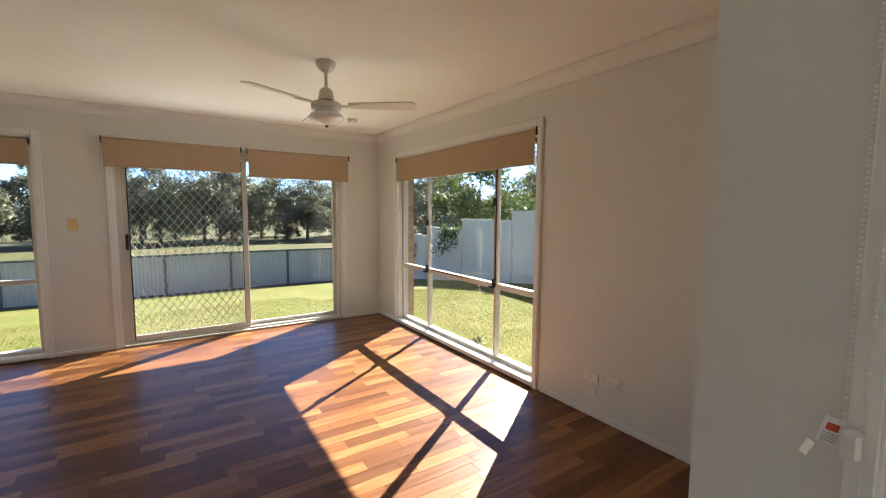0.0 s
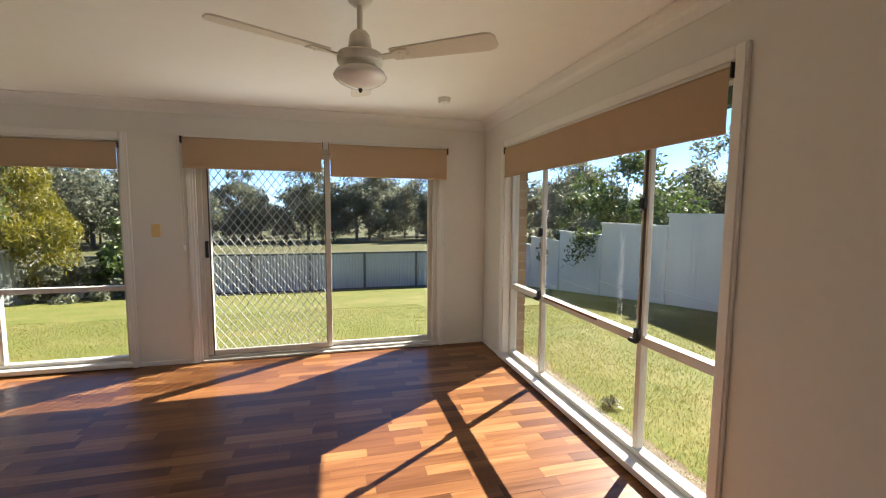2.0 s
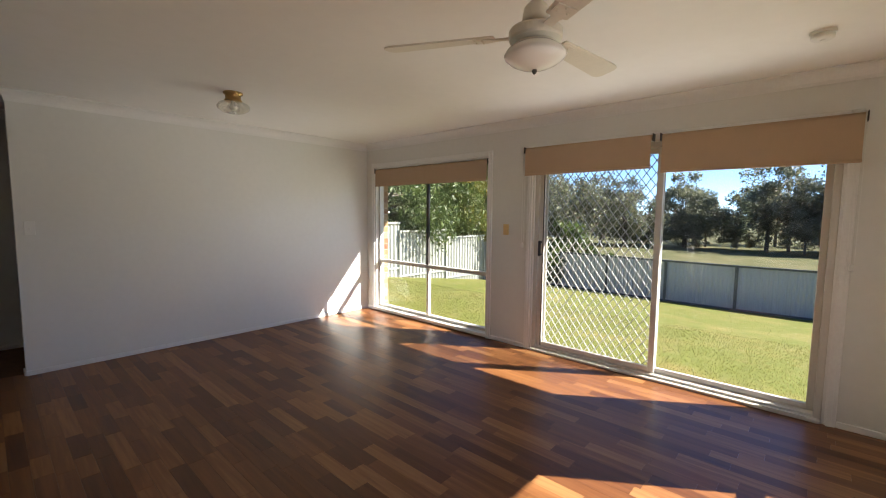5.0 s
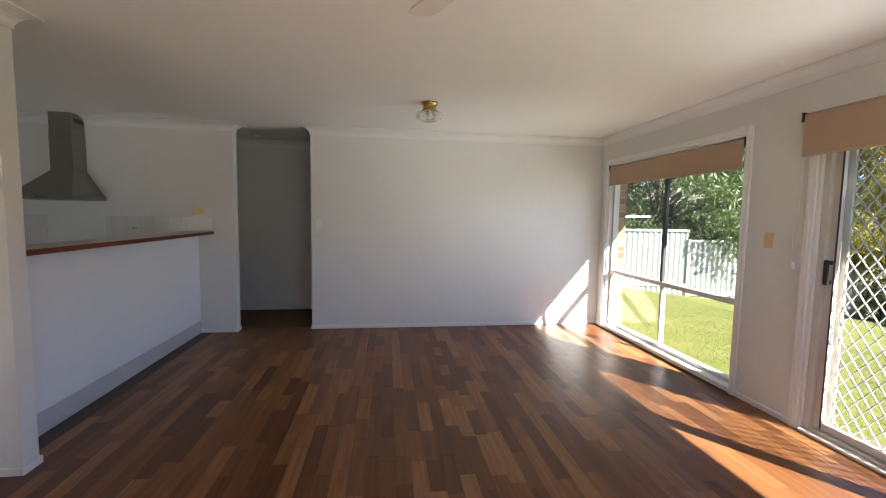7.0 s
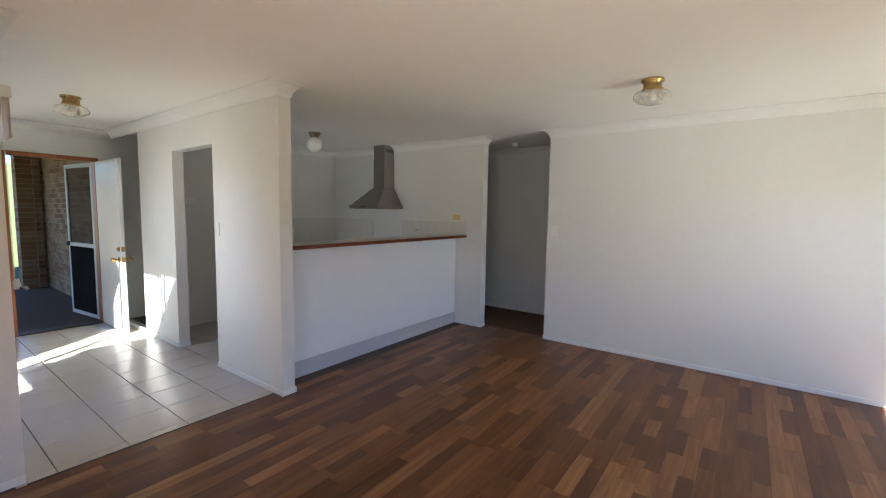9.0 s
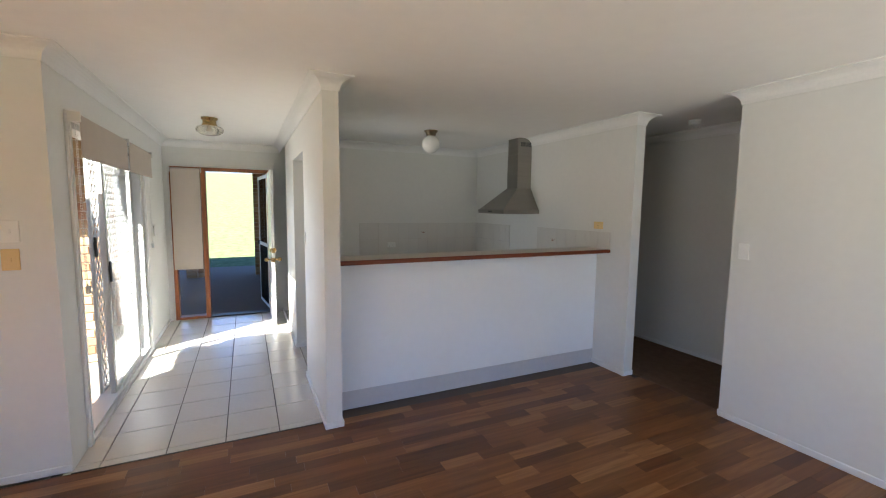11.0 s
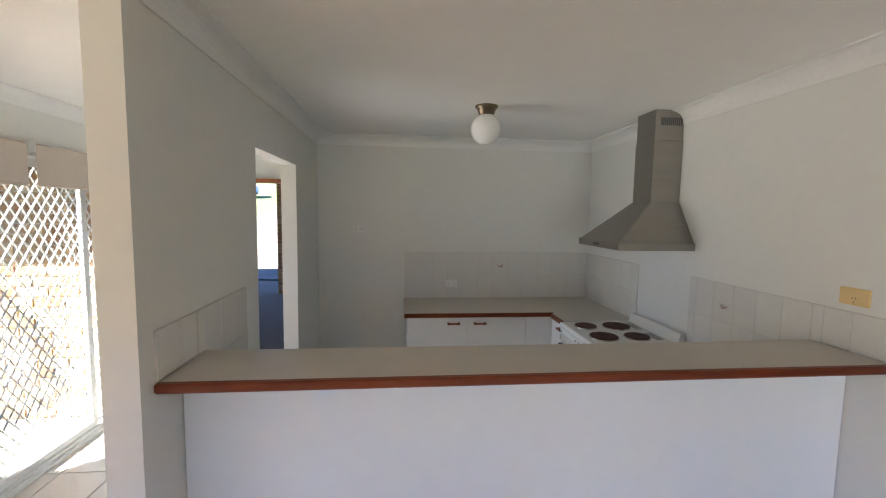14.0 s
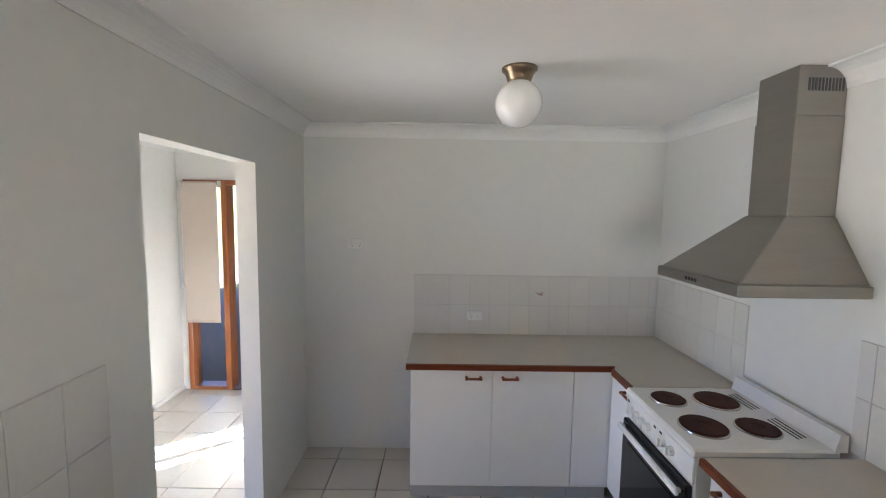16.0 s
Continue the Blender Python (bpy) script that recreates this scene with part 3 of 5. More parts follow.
def grille(name, parent, axis, c, a0, a1, z0, z1, mat, pitch=0.078, w=0.0036):
    """Diamond security grille: wavy upright strands that touch one another, in one piece."""
    verts, faces = [], []
    n = max(2, round((a1 - a0) / (pitch / 2)))
    step, h = (a1 - a0) / n, 0.105
    rows = int((z1 - z0) / (h / 2))
    for k in range(n):
        a = a0 + (k + 0.5) * step
        sgn, prev = (1 if k % 2 else -1), None
        for j in range(rows + 1):
            z = min(z0 + j * h / 2, z1)
            u = a + sgn * (step / 2 - w * 0.35) * (1 if j % 2 else -1)
            base = len(verts)
            for du, dv in ((-w, -0.005), (w, -0.005), (w, 0.005), (-w, 0.005)):
                verts.append((u + du, c + dv, z) if axis == "y" else (c + dv, u + du, z))
            if prev is not None:
                for q in range(4):
                    faces.append((prev + q, prev + (q + 1) % 4, base + (q + 1) % 4, base + q))
            prev = base
    d = bpy.data.meshes.new(name)
    d.from_pydata(verts, [], faces)
    d.materials.append(mat)
    ob = new(name, d)
    ob.parent = parent
    return tagged(ob, "woven diamond aluminium security grille", kind="stuff")


# north sliding door: sliding leaf and grille at the west, fixed light at the east
d1 = tagged(new("door_1"), "aluminium glass sliding door with diamond grille, shut", "sliding door", kind="structure")
c = N + 0.075
bm = bmesh.new()
architrave(bm, "y", N, SD[0], SD[1], SD[3], -1)
part("architrave", bm, M_TRIM, d1, "white moulded timber architrave")
bm = boxes((SD[0], SD[0] + 0.016, N, N + T, 0.0, SD[3]), (SD[1] - 0.016, SD[1], N, N + T, 0.0, SD[3]), (SD[0], SD[1], N, N + T, SD[3] - 0.016, SD[3]))
part("reveal", bm, M_TRIM, d1)
part("door_frame", outline("y", c, 0.11, SD[0] + 0.016, SD[1] - 0.016, 0.0, SD[3] - 0.016, 0.042), M_ALU, d1)
bm = bmesh.new()
box(bm, SD[0] + 0.02, SD[1] - 0.02, N - 0.025, N + 0.02, 0.0, 0.022, r=0.004)
part("threshold", bm, M_ALU, d1, "aluminium threshold")
dm = 0.755
leaf = part("sliding_leaf", outline("y", c - 0.012, 0.032, SD[0] + 0.058, dm + 0.03, 0.044, 1.99, 0.05), M_ALU, d1)
pane(leaf, "y", c - 0.012, SD[0] + 0.105, dm - 0.018, 0.092, 1.942)
fixed = part("fixed_leaf", outline("y", c + 0.028, 0.03, dm - 0.02, SD[1] - 0.058, 0.044, 1.99, 0.042), M_ALU, d1)
pane(fixed, "y", c + 0.028, dm + 0.02, SD[1] - 0.098, 0.084, 1.95)
bm = bmesh.new()
bar_box(bm, "y", c - 0.03, 0.006, SD[0] + 0.10, SD[0] + 0.112, 0.05, 1.98)
bar_box(bm, "y", c + 0.005, 0.006, dm - 0.028, dm - 0.016, 0.05, 1.98)
part("door_seal", bm, M_SEAL, d1, "dark rubber seal")
bm = bmesh.new()
box(bm, SD[0] + 0.072, SD[0] + 0.100, c - 0.075, c - 0.055, 0.99, 1.15, r=0.008, seg=2)
box(bm, SD[0] + 0.076, SD[0] + 0.096, c - 0.058, c - 0.026, 0.995, 1.02, r=0.004)
box(bm, SD[0] + 0.076, SD[0] + 0.096, c - 0.058, c - 0.026, 1.12, 1.145, r=0.004)
part("door_handle", bm, M_BLACK, d1, "black pull handle")
bm = bmesh.new()
box(bm, 1.55, 1.80, N - 0.03, N - 0.008, 0.022, 0.034, r=0.004)
part("door_bolt", bm, M_ALU, d1)
screen = part("screen_frame", outline("y", N + 0.15, 0.022, SD[0] + 0.058, dm + 0.02, 0.02, 2.0, 0.038), M_ALU, d1)
grille("grille", screen, "y", N + 0.15, SD[0] + 0.096, dm - 0.018, 0.058, 1.962, M_MESH)


def blind(name, axis, a0, a1, z_top, z_bot, c, sign, mat, label, chain_at=None, chain_z=0.9, r=0.022):
    """Roller blind: tube, brackets, hanging cloth, bottom rail and bead chain."""
    b = thing(name, label, "roller blind", group="roller blinds")
    def rod(bm, u0, u1, v, z, rad):
        p, q = ((u0, v, z), (u1, v, z)) if axis == "y" else ((v, u0, z), (v, u1, z))
        tube(bm, p, q, rad, n=16)
    bm = bmesh.new()
    rod(bm, a0 + 0.015, a1 - 0.015, c, z_top - r - 0.006, r)
    part("roll", bm, mat, b, smooth=True)
    bm = bmesh.new()
    v0, v1 = sorted((c + sign * (r - 0.001), c + sign * (r + 0.0015)))
    if axis == "y":
        box(bm, a0 + 0.016, a1 - 0.016, v0, v1, z_bot + 0.012, z_top - r)
    else:
        box(bm, v0, v1, a0 + 0.016, a1 - 0.016, z_bot + 0.012, z_top - r)
    part("cloth", bm, mat, b)
    bm = bmesh.new()
    if axis == "y":
        box(bm, a0 + 0.014, a1 - 0.014, v0 - 0.004, v1 + 0.004, z_bot, z_bot + 0.02, r=0.004)
    else:
        box(bm, v0 - 0.004, v1 + 0.004, a0 + 0.014, a1 - 0.014, z_bot, z_bot + 0.02, r=0.004)
    part("bottom_rail", bm, mat, b)
    for u in (a0, a1 - 0.006):
        bm = bmesh.new()
        if axis == "y":
            box(bm, u, u + 0.006, c - 0.032, c + 0.032, z_top - 0.062, z_top, r=0.002)
        else:
            box(bm, c - 0.032, c + 0.032, u, u + 0.006, z_top - 0.062, z_top, r=0.002)
        part("bracket", bm, M_PLATE if mat is M_BLIND_P else M_SEAL, b)
    if chain_at is not None:
        bm = bmesh.new()
        zz = z_top - 0.05
        while zz > chain_z:
            for off in (-0.012, 0.012):
                u = chain_at + off
                p = (u, c - sign * 0.004, zz) if axis == "y" else (c - sign * 0.004, u, zz)
                bmesh.ops.create_icosphere(bm, subdivisions=1, radius=0.0032, matrix=Matrix.Translation(p))
            zz -= 0.0095
        part("bead_chain", bm, M_TRIM, b, "white bead chain")
        bm = bmesh.new()
        if axis == "y":
            box(bm, chain_at - 0.012, chain_at + 0.012, c - 0.012, c + 0.012, chain_z - 0.03, chain_z + 0.02, r=0.005)
        else:
            box(bm, c - 0.012, c + 0.012, chain_at - 0.012, chain_at + 0.012, chain_z - 0.03, chain_z + 0.02, r=0.005)
        part("chain_holder", bm, M_TRIM, b, "white plastic chain holder")
    return b


BL = "beige roller blind rolled nearly up"
blind("roller_blind", "y", WW[0] + 0.01, WW[1] - 0.01, 2.03, 1.785, N + 0.012, -1, M_BLIND, BL + " inside the window reveal")
blind("roller_blind", "y", -0.49, 0.725, 2.09, 1.805, N - 0.055, -1, M_BLIND, BL + " above the sliding door", -0.50, 1.10)
blind("roller_blind", "y", 0.775, 1.965, 2.085, 1.765, N - 0.055, -1, M_BLIND, BL + " above the fixed glass", 1.95, 1.10)
blind("roller_blind", "x", EW[0] + 0.01, EW[1] - 0.01, 2.045, 1.76, E + 0.01, -1, M_BLIND, BL + " across the wide window", EW[1] + 0.03, 0.92)

# hall sliding door, with its leaf and screen slid open towards the south
d2 = tagged(new("door_2"), "white aluminium glass sliding door with grille, standing open", "sliding door", kind="structure")
c = HE + 0.07
part("door_frame", outline("x", c, 0.13, HS[0], HS[1], 0.0, HS[3], 0.04), M_ALU_W, d2)
bm = bmesh.new()
architrave(bm, "x", HE, HS[0], HS[1], HS[3], -1, w=0.05)
part("architrave", bm, M_TRIM, d2)
bm = boxes((HE - 0.02, HE + 0.02, HS[0], HS[1], 0.0, 0.02), (HE + 0.03, HE + 0.04, HS[0] + 0.03, HS[1] - 0.03, 0.0, 0.028), (HE + 0.075, HE + 0.085, HS[0] + 0.03, HS[1] - 0.03, 0.0, 0.028))
part("threshold", bm, M_ALU_W, d2)
hm = -0.66
fx = part("fixed_leaf", outline("x", c + 0.02, 0.03, HS[0] + 0.04, hm + 0.03, 0.03, 2.0, 0.022), M_ALU_W, d2)
pane(fx, "x", c + 0.02, HS[0] + 0.08, hm - 0.015, 0.07, 1.96, M_GLASS_H)
sl = part("sliding_leaf", outline("x", c - 0.025, 0.032, HS[0] + 0.30, hm + 0.17, 0.03, 2.0, 0.05), M_ALU_W, d2)
pane(sl, "x", c - 0.025, HS[0] + 0.345, hm + 0.125, 0.08, 1.95, M_GLASS_H)
sc = part("screen_frame", outline("x", c + 0.06, 0.022, HS[0] + 0.045, hm + 0.14, 0.02, 2.0, 0.04), M_ALU_W, d2)
grille("grille", sc, "x", c + 0.06, HS[0] + 0.085, hm + 0.10, 0.06, 1.96, M_MESH)
for y, z, xx in ((hm + 0.145, 1.03, c - 0.06), (hm + 0.115, 1.22, c + 0.03)):
    bm = bmesh.new()
    box(bm, xx, xx + 0.016, y - 0.014, y + 0.014, z - 0.09, z + 0.07, r=0.006, seg=2)
    box(bm, xx + 0.014, xx + 0.03, y - 0.010, y + 0.010, z - 0.03, z + 0.03, r=0.003)
    part("door_handle", bm, M_BLACK, d2, "black pull handle")
blind("roller_blind", "x", -0.82, 0.31, 2.09, 1.82, HE - 0.055, -1, M_BLIND_P, "cream roller blind rolled up above the hall door", 0.275, 1.02)
blind("roller_blind", "x", -1.80, -0.85, 2.09, 1.82, HE - 0.055, -1, M_BLIND_P, "cream roller blind rolled up above the hall door", -1.77, 1.12)

# entry: orange timber frame with sidelight, white leaf swung into the hall
d3 = tagged(new("door_3"), "orange-stained timber entry frame with open white door", "entry door", kind="structure")
y0, y1 = ENTRY - 0.115, ENTRY + 0.022
bm = boxes((-0.28, -0.235, y0, y1, 0, 2.045), (0.52, 0.575, y0, y1, 0, 2.0), (0.885, 0.93, y0, y1, 0, 2.045), (-0.235, 0.885, y0, y1, 2.0, 2.045), (0.575, 0.885, y0, y1, 0.0, 0.035), r=0.004)
part("door_frame", bm, M_DOORFRAME, d3, "orange-stained timber frame")
bm = boxes((-0.235, 0.52, y0, y1, 0.0, 0.016), r=0.004)
part("threshold", bm, M_SEAL, d3)
pane(d3, "y", ENTRY - 0.05, 0.575, 0.885, 0.035, 2.0)
leaf = part("door_leaf", boxes((-0.275, -0.237, ENTRY + 0.03, ENTRY + 0.81, 0.012, 2.0), r=0.004), M_WHITE, d3, "white painted flush door leaf standing open")
for z, kn in ((0.98, False), (0.86, True)):
    bm = bmesh.new()
    yk = ENTRY + 0.74
    for s in (1, -1):
        x = -0.237 if s > 0 else -0.275
        tube(bm, (x, yk, z), (x + s * 0.008, yk, z), 0.03, n=20)
        if kn:
            tube(bm, (x, yk, z), (x + s * 0.045, yk, z), 0.011, n=12)
            bmesh.ops.create_icosphere(bm, subdivisions=3, radius=0.027, matrix=Matrix.Translation((x + s * 0.06, yk, z)))
        else:
            tube(bm, (x, yk, z), (x + s * 0.022, yk, z), 0.018, n=16)
    box(bm, -0.275, -0.237, ENTRY + 0.8085, ENTRY + 0.8125, z - 0.03, z + 0.03)
    part("door_knob" if kn else "deadlock", bm, M_BRASS, leaf, "polished brass", smooth=False)
for z in (0.25, 1.0, 1.75):
    bm = bmesh.new()
    tube(bm, (-0.236, ENTRY + 0.026, z - 0.05), (-0.236, ENTRY + 0.026, z + 0.05), 0.007)
    part("hinge", bm, M_STEEL, leaf)
blind("roller_blind", "y", 0.565, 0.925, 2.035, 0.69, ENTRY + 0.052, 1, M_BLIND_P, "cream roller blind drawn down over the entry sidelight", 0.94, 1.05)

# shut inner door in the south wall of the living room
d4 = tagged(new("door_4"), "shut white flush inner door in white architrave", "door", kind="structure")
bm = bmesh.new()
architrave(bm, "y", SY, 1.40, 2.20, 2.03, 1, w=0.055)
part("architrave", bm, M_TRIM, d4)
leaf = part("door_leaf", boxes((1.405, 2.195, SY - 0.06, SY - 0.022, 0.01, 2.025), r=0.003), M_TRIM, d4)
bm = bmesh.new()
tube(bm, (2.13, SY - 0.022, 1.0), (2.13, SY + 0.03, 1.0), 0.011)
bmesh.ops.create_icosphere(bm, subdivisions=3, radius=0.026, matrix=Matrix.Translation((2.13, SY + 0.04, 1.0)))
part("door_knob", bm, M_BRASS, leaf, "polished brass")

# open security screen on the porch
s3 = thing("security_door", "hinged aluminium security screen door standing open on the porch", "screen door", (-0.25, ENTRY - 0.13, 0))
def local(ob_bm, m):
    bmesh.ops.transform(ob_bm, matrix=m, verts=ob_bm.verts[:])
    return ob_bm
turn = pose(0, 0, 0, 0, 0, -83)
bm = outline("y", 0, 0.025, 0, 0.78, 0.02, 2.0, 0.05)
bar_box(bm, "y", 0, 0.025, 0.05, 0.73, 0.93, 0.98)
part("frame", local(bm, turn), M_ALU_W, s3)
g = grille("grille", s3, "y", 0, 0.05, 0.73, 0.07, 0.93, M_SEAL)
g.data.transform(turn)
bm = bmesh.new()
box(bm, 0.05, 0.73, -0.002, 0.002, 0.98, 1.95)
flyscreen = gauze_material("fly_mesh", (0.05, 0.045, 0.04), 0.62)
dark_gauze = gauze_material("dark_gauze", (0.02, 0.019, 0.018), 0.12)
part("fly_screen", local(bm, turn), flyscreen, s3, "dark fly mesh")
part("lower_screen", local(boxes((0.05, 0.73, 0.008, 0.011, 0.07, 0.93)), turn), dark_gauze, s3, "dense black mesh behind the grille")
bm = bmesh.new()
box(bm, 0.73, 0.775, -0.05, 0.04, 0.93, 0.99, r=0.008)
part("handle", local(bm, turn), M_BLACK, s3)


# ---------------------------------------------------------------- breakfast bar
bar = thing("breakfast_bar", "grey-beige laminate breakfast bar with red-brown timber edge", "bar counter")
bm = boxes((WK + 0.002, KE - 0.002, 0.295, 0.597, 1.132, 1.165), r=0.002)
part("bar_top", bm, M_LAMINATE, bar)
bm = boxes((WK + 0.002, KE - 0.002, 0.597, 0.625, 1.135, 1.167), r=0.006)
part("timber_edge", bm, M_TIMBER, bar, "red-brown varnished timber edge")
part("front_panel", boxes((WK + 0.004, KE - 0.004, 0.44, 0.456, 0.145, 1.132), r=0.001), M_PANEL, bar, "plain white laminate panel")
part("kickboard", boxes((WK + 0.004, KE - 0.004, 0.44, 0.453, 0.0, 0.143)), M_KICK, bar, "grey kickboard")

# ---------------------------------------------------------------- kitchen units
CT, FX, FY = 0.89, -2.50, -1.335       # counter height, west run front, south run front


def bow_handle(parent, p, q, out):
    """A small timber bow handle from p to q, standing off along out."""
    p, q, out = Vector(p), Vector(q), Vector(out)
    bm = bmesh.new()
    tube(bm, p + out * 0.028, q + out * 0.028, 0.0075, n=10)
    for e in (p, q):
        tube(bm, e, e + out * 0.03, 0.010, 0.008, n=10)
        bmesh.ops.create_icosphere(bm, subdivisions=2, radius=0.010, matrix=Matrix.Translation(e + out * 0.028))
    part("handle", bm, M_HANDLE, parent, "red-brown timber bow handle", smooth=True)


def cupboard(label, x0, x1, y0, y1, face, doors, handles):
    """Base unit with a recessed kick and flush doors; face is the axis the doors look along."""
    u = thing("base_cabinet", label, "cabinet", (x0, y0, 0), group="kitchen base cabinets")
    def loc(a):
        a.location = (-x0, -y0, 0)
        return a
    loc(part("body", boxes((x0, x1, y0, y1, 0.10, CT - 0.038)), M_MELA, u))
    if face == "y":
        loc(part("kickboard", boxes((x0, x1, y0, y1 - 0.045, 0.0, 0.10)), M_KICK, u, "grey kickboard"))
    else:
        loc(part("kickboard", boxes((x0, x1 - 0.045, y0, y1, 0.0, 0.10)), M_KICK, u, "grey kickboard"))
    for a0, a1 in doors:
        if face == "y":
            d = part("door", boxes((a0 + 0.0015, a1 - 0.0015, y1 + 0.001, y1 + 0.018, 0.125, CT - 0.042), r=0.0015), M_MELA, u)
        else:
            d = part("door", boxes((x1 + 0.001, x1 + 0.018, a0 + 0.0015, a1 - 0.0015, 0.125, CT - 0.042), r=0.0015), M_MELA, u)
        loc(d)
        for h in handles:
            if a0 < h < a1:
                if face == "y":
                    bow_handle(d, (h - 0.042, y1 + 0.018, 0.80), (h + 0.042, y1 + 0.018, 0.80), (0, 1, 0))
                else:
                    bow_handle(d, (x1 + 0.018, h - 0.042, 0.80), (x1 + 0.018, h + 0.042, 0.80), (1, 0, 0))
    return u


cupboard("white melamine base cabinet with two doors and timber handles", -2.315, -1.335, KS, -1.40, "y", [(-1.825, -1.335), (-2.315, -1.825)], [-1.712, -1.93])
cupboard("white melamine corner base cabinet with blank filler panel", -2.56, -2.3165, KS, -1.40, "y", [(-2.555, -2.3165)], [])
cupboard("narrow white base cabinet beside the stove", WK, -2.56, -1.399, -1.085, "x", [(-1.375, -1.085)], [-1.15])
cupboard("white melamine base cabinet between stove and bar", WK, -2.53, -0.42, 0.345, "x", [(-0.42, -0.04), (-0.04, 0.345)], [-0.32, 0.06])

top = thing("worktop", "grey-beige laminate L-shaped worktop with timber edge", "worktop")
bm = bmesh.new()
prism(bm, [(-1.31, KS), (-1.31, FY - 0.02), (FX - 0.05, FY - 0.02), (FX - 0.02, FY + 0.03), (FX - 0.02, -1.07), (WK, -1.07), (WK, KS)], "z", CT - 0.031, CT)
part("top", bm, M_LAMINATE, top)
bm = bmesh.new()
prism(bm, [(-1.31, FY - 0.02), (-1.31, FY), (FX - 0.035, FY), (FX, FY + 0.04), (FX, -1.07), (FX - 0.02, -1.07), (FX - 0.02, FY + 0.032), (FX - 0.046, FY - 0.02)], "z", CT - 0.031, CT + 0.001)
part("timber_edge", bm, M_TIMBER, top, "red-brown varnished timber edge")
top = thing("worktop", "short grey-beige laminate worktop beside the stove", "worktop")
part("top", boxes((WK, -2.495, -0.435, 0.345, CT - 0.031, CT), r=0.001), M_LAMINATE, top)
part("timber_edge", boxes((-2.495, -2.472, -0.435, 0.345, CT - 0.031, CT + 0.001), r=0.004), M_TIMBER, top, "red-brown varnished timber edge")

# ---------------------------------------------------------------- stove
sx0, sx1, sy0, sy1 = -3.06, -2.50, -1.06, -0.485
stove = thing("electric_stove", "white enamel freestanding electric stove with four brown hotplates", "stove", (sx0, sy0, 0))


def on_stove(name, bm, mat, label="", parent=None, smooth=False):
    bmesh.ops.translate(bm, verts=bm.verts[:], vec=(-sx0, -sy0, 0))
    return part(name, bm, mat, parent or stove, label, smooth)


on_stove("body", boxes((sx0, sx1, sy0 + 0.004, sy1 - 0.004, 0.06, 0.855), r=0.004), M_WHITE)
on_stove("plinth", boxes((sx0, sx1 - 0.05, sy0 + 0.01, sy1 - 0.01, 0.0, 0.06)), M_SEAL)
on_stove("hob", boxes((sx0, sx1 + 0.02, sy0, sy1, 0.855, 0.892), r=0.009), M_WHITE)
bm = bmesh.new()
prism(bm, [(sx0 - 0.02, 0.885), (sx0 + 0.03, 0.885), (sx0 + 0.012, 0.955), (sx0 - 0.02, 0.955)], "y", sy0, sy1)
on_stove("splash_guard", bm, M_WHITE)
for k in range(2):
    for j in range(3):
        bm = bmesh.new()
        ya = sy0 + 0.07 + k * 0.25
        box(bm, sx0 + 0.055 + j * 0.02, sx0 + 0.063 + j * 0.02, ya + j * 0.006, ya + 0.16 + j * 0.006, 0.8915, 0.8932)
        on_stove("vent_slot", bm, M_SOCKET)
for hx, hy, hr in ((-2.621, -0.915, 0.076), (-2.845, -0.90, 0.094), (-2.628, -0.655, 0.092), (-2.853, -0.645, 0.080)):
    bm = bmesh.new()
    lathe(bm, hx, hy, [(hr + 0.007, 0.891), (hr + 0.006, 0.897), (hr, 0.899), (hr, 0.891)])
    ring = on_stove("trim_ring", bm, M_CHROME, "thin chrome trim ring", smooth=False)
    bm = bmesh.new()
    lathe(bm, hx, hy, [(hr, 0.891), (hr, 0.902), (hr - 0.005, 0.905), (hr * 0.35, 0.904), (hr * 0.3, 0.902), (0.002, 0.902)])
    on_stove("hotplate", bm, M_HOT, "dark brown cast-iron hotplate", ring)
on_stove("control_panel", boxes((sx1, sx1 + 0.014, sy0 + 0.004, sy1 - 0.004, 0.745, 0.855), r=0.004), M_WHITE)
for k, yk in enumerate((0.07, 0.125, 0.18, 0.235, 0.365, 0.43)):
    bm = bmesh.new()
    tube(bm, (sx1 + 0.014, sy0 + yk, 0.80), (sx1 + 0.034, sy0 + yk, 0.80), 0.021, 0.018, n=20)
    box(bm, sx1 + 0.03, sx1 + 0.046, sy0 + yk - 0.006, sy0 + yk + 0.006, 0.782, 0.818, r=0.003)
    on_stove("knob", bm, M_TRIM)
for yk in (0.02, 0.28, 0.33):
    on_stove("indicator", boxes((sx1 + 0.013, sx1 + 0.016, sy0 + yk, sy0 + yk + 0.018, 0.825, 0.835)), M_SOCKET)
od = on_stove("oven_door", boxes((sx1, sx1 + 0.03, sy0 + 0.01, sy1 - 0.01, 0.17, 0.735), r=0.005), M_OVEN, "black glass oven door")
on_stove("oven_window", boxes((sx1 + 0.03, sx1 + 0.033, sy0 + 0.07, sy1 - 0.07, 0.26, 0.63)), M_OVEN, "", od)
on_stove("oven_handle", boxes((sx1 + 0.045, sx1 + 0.066, sy0 + 0.02, sy1 - 0.02, 0.685, 0.715), (sx1 + 0.03, sx1 + 0.047, sy0 + 0.03, sy0 + 0.05, 0.69, 0.71), (sx1 + 0.03, sx1 + 0.047, sy1 - 0.05, sy1 - 0.03, 0.69, 0.71), r=0.006), M_WHITE, "white bar handle", od)
on_stove("drawer", boxes((sx1, sx1 + 0.02, sy0 + 0.01, sy1 - 0.01, 0.065, 0.16), r=0.004), M_WHITE)

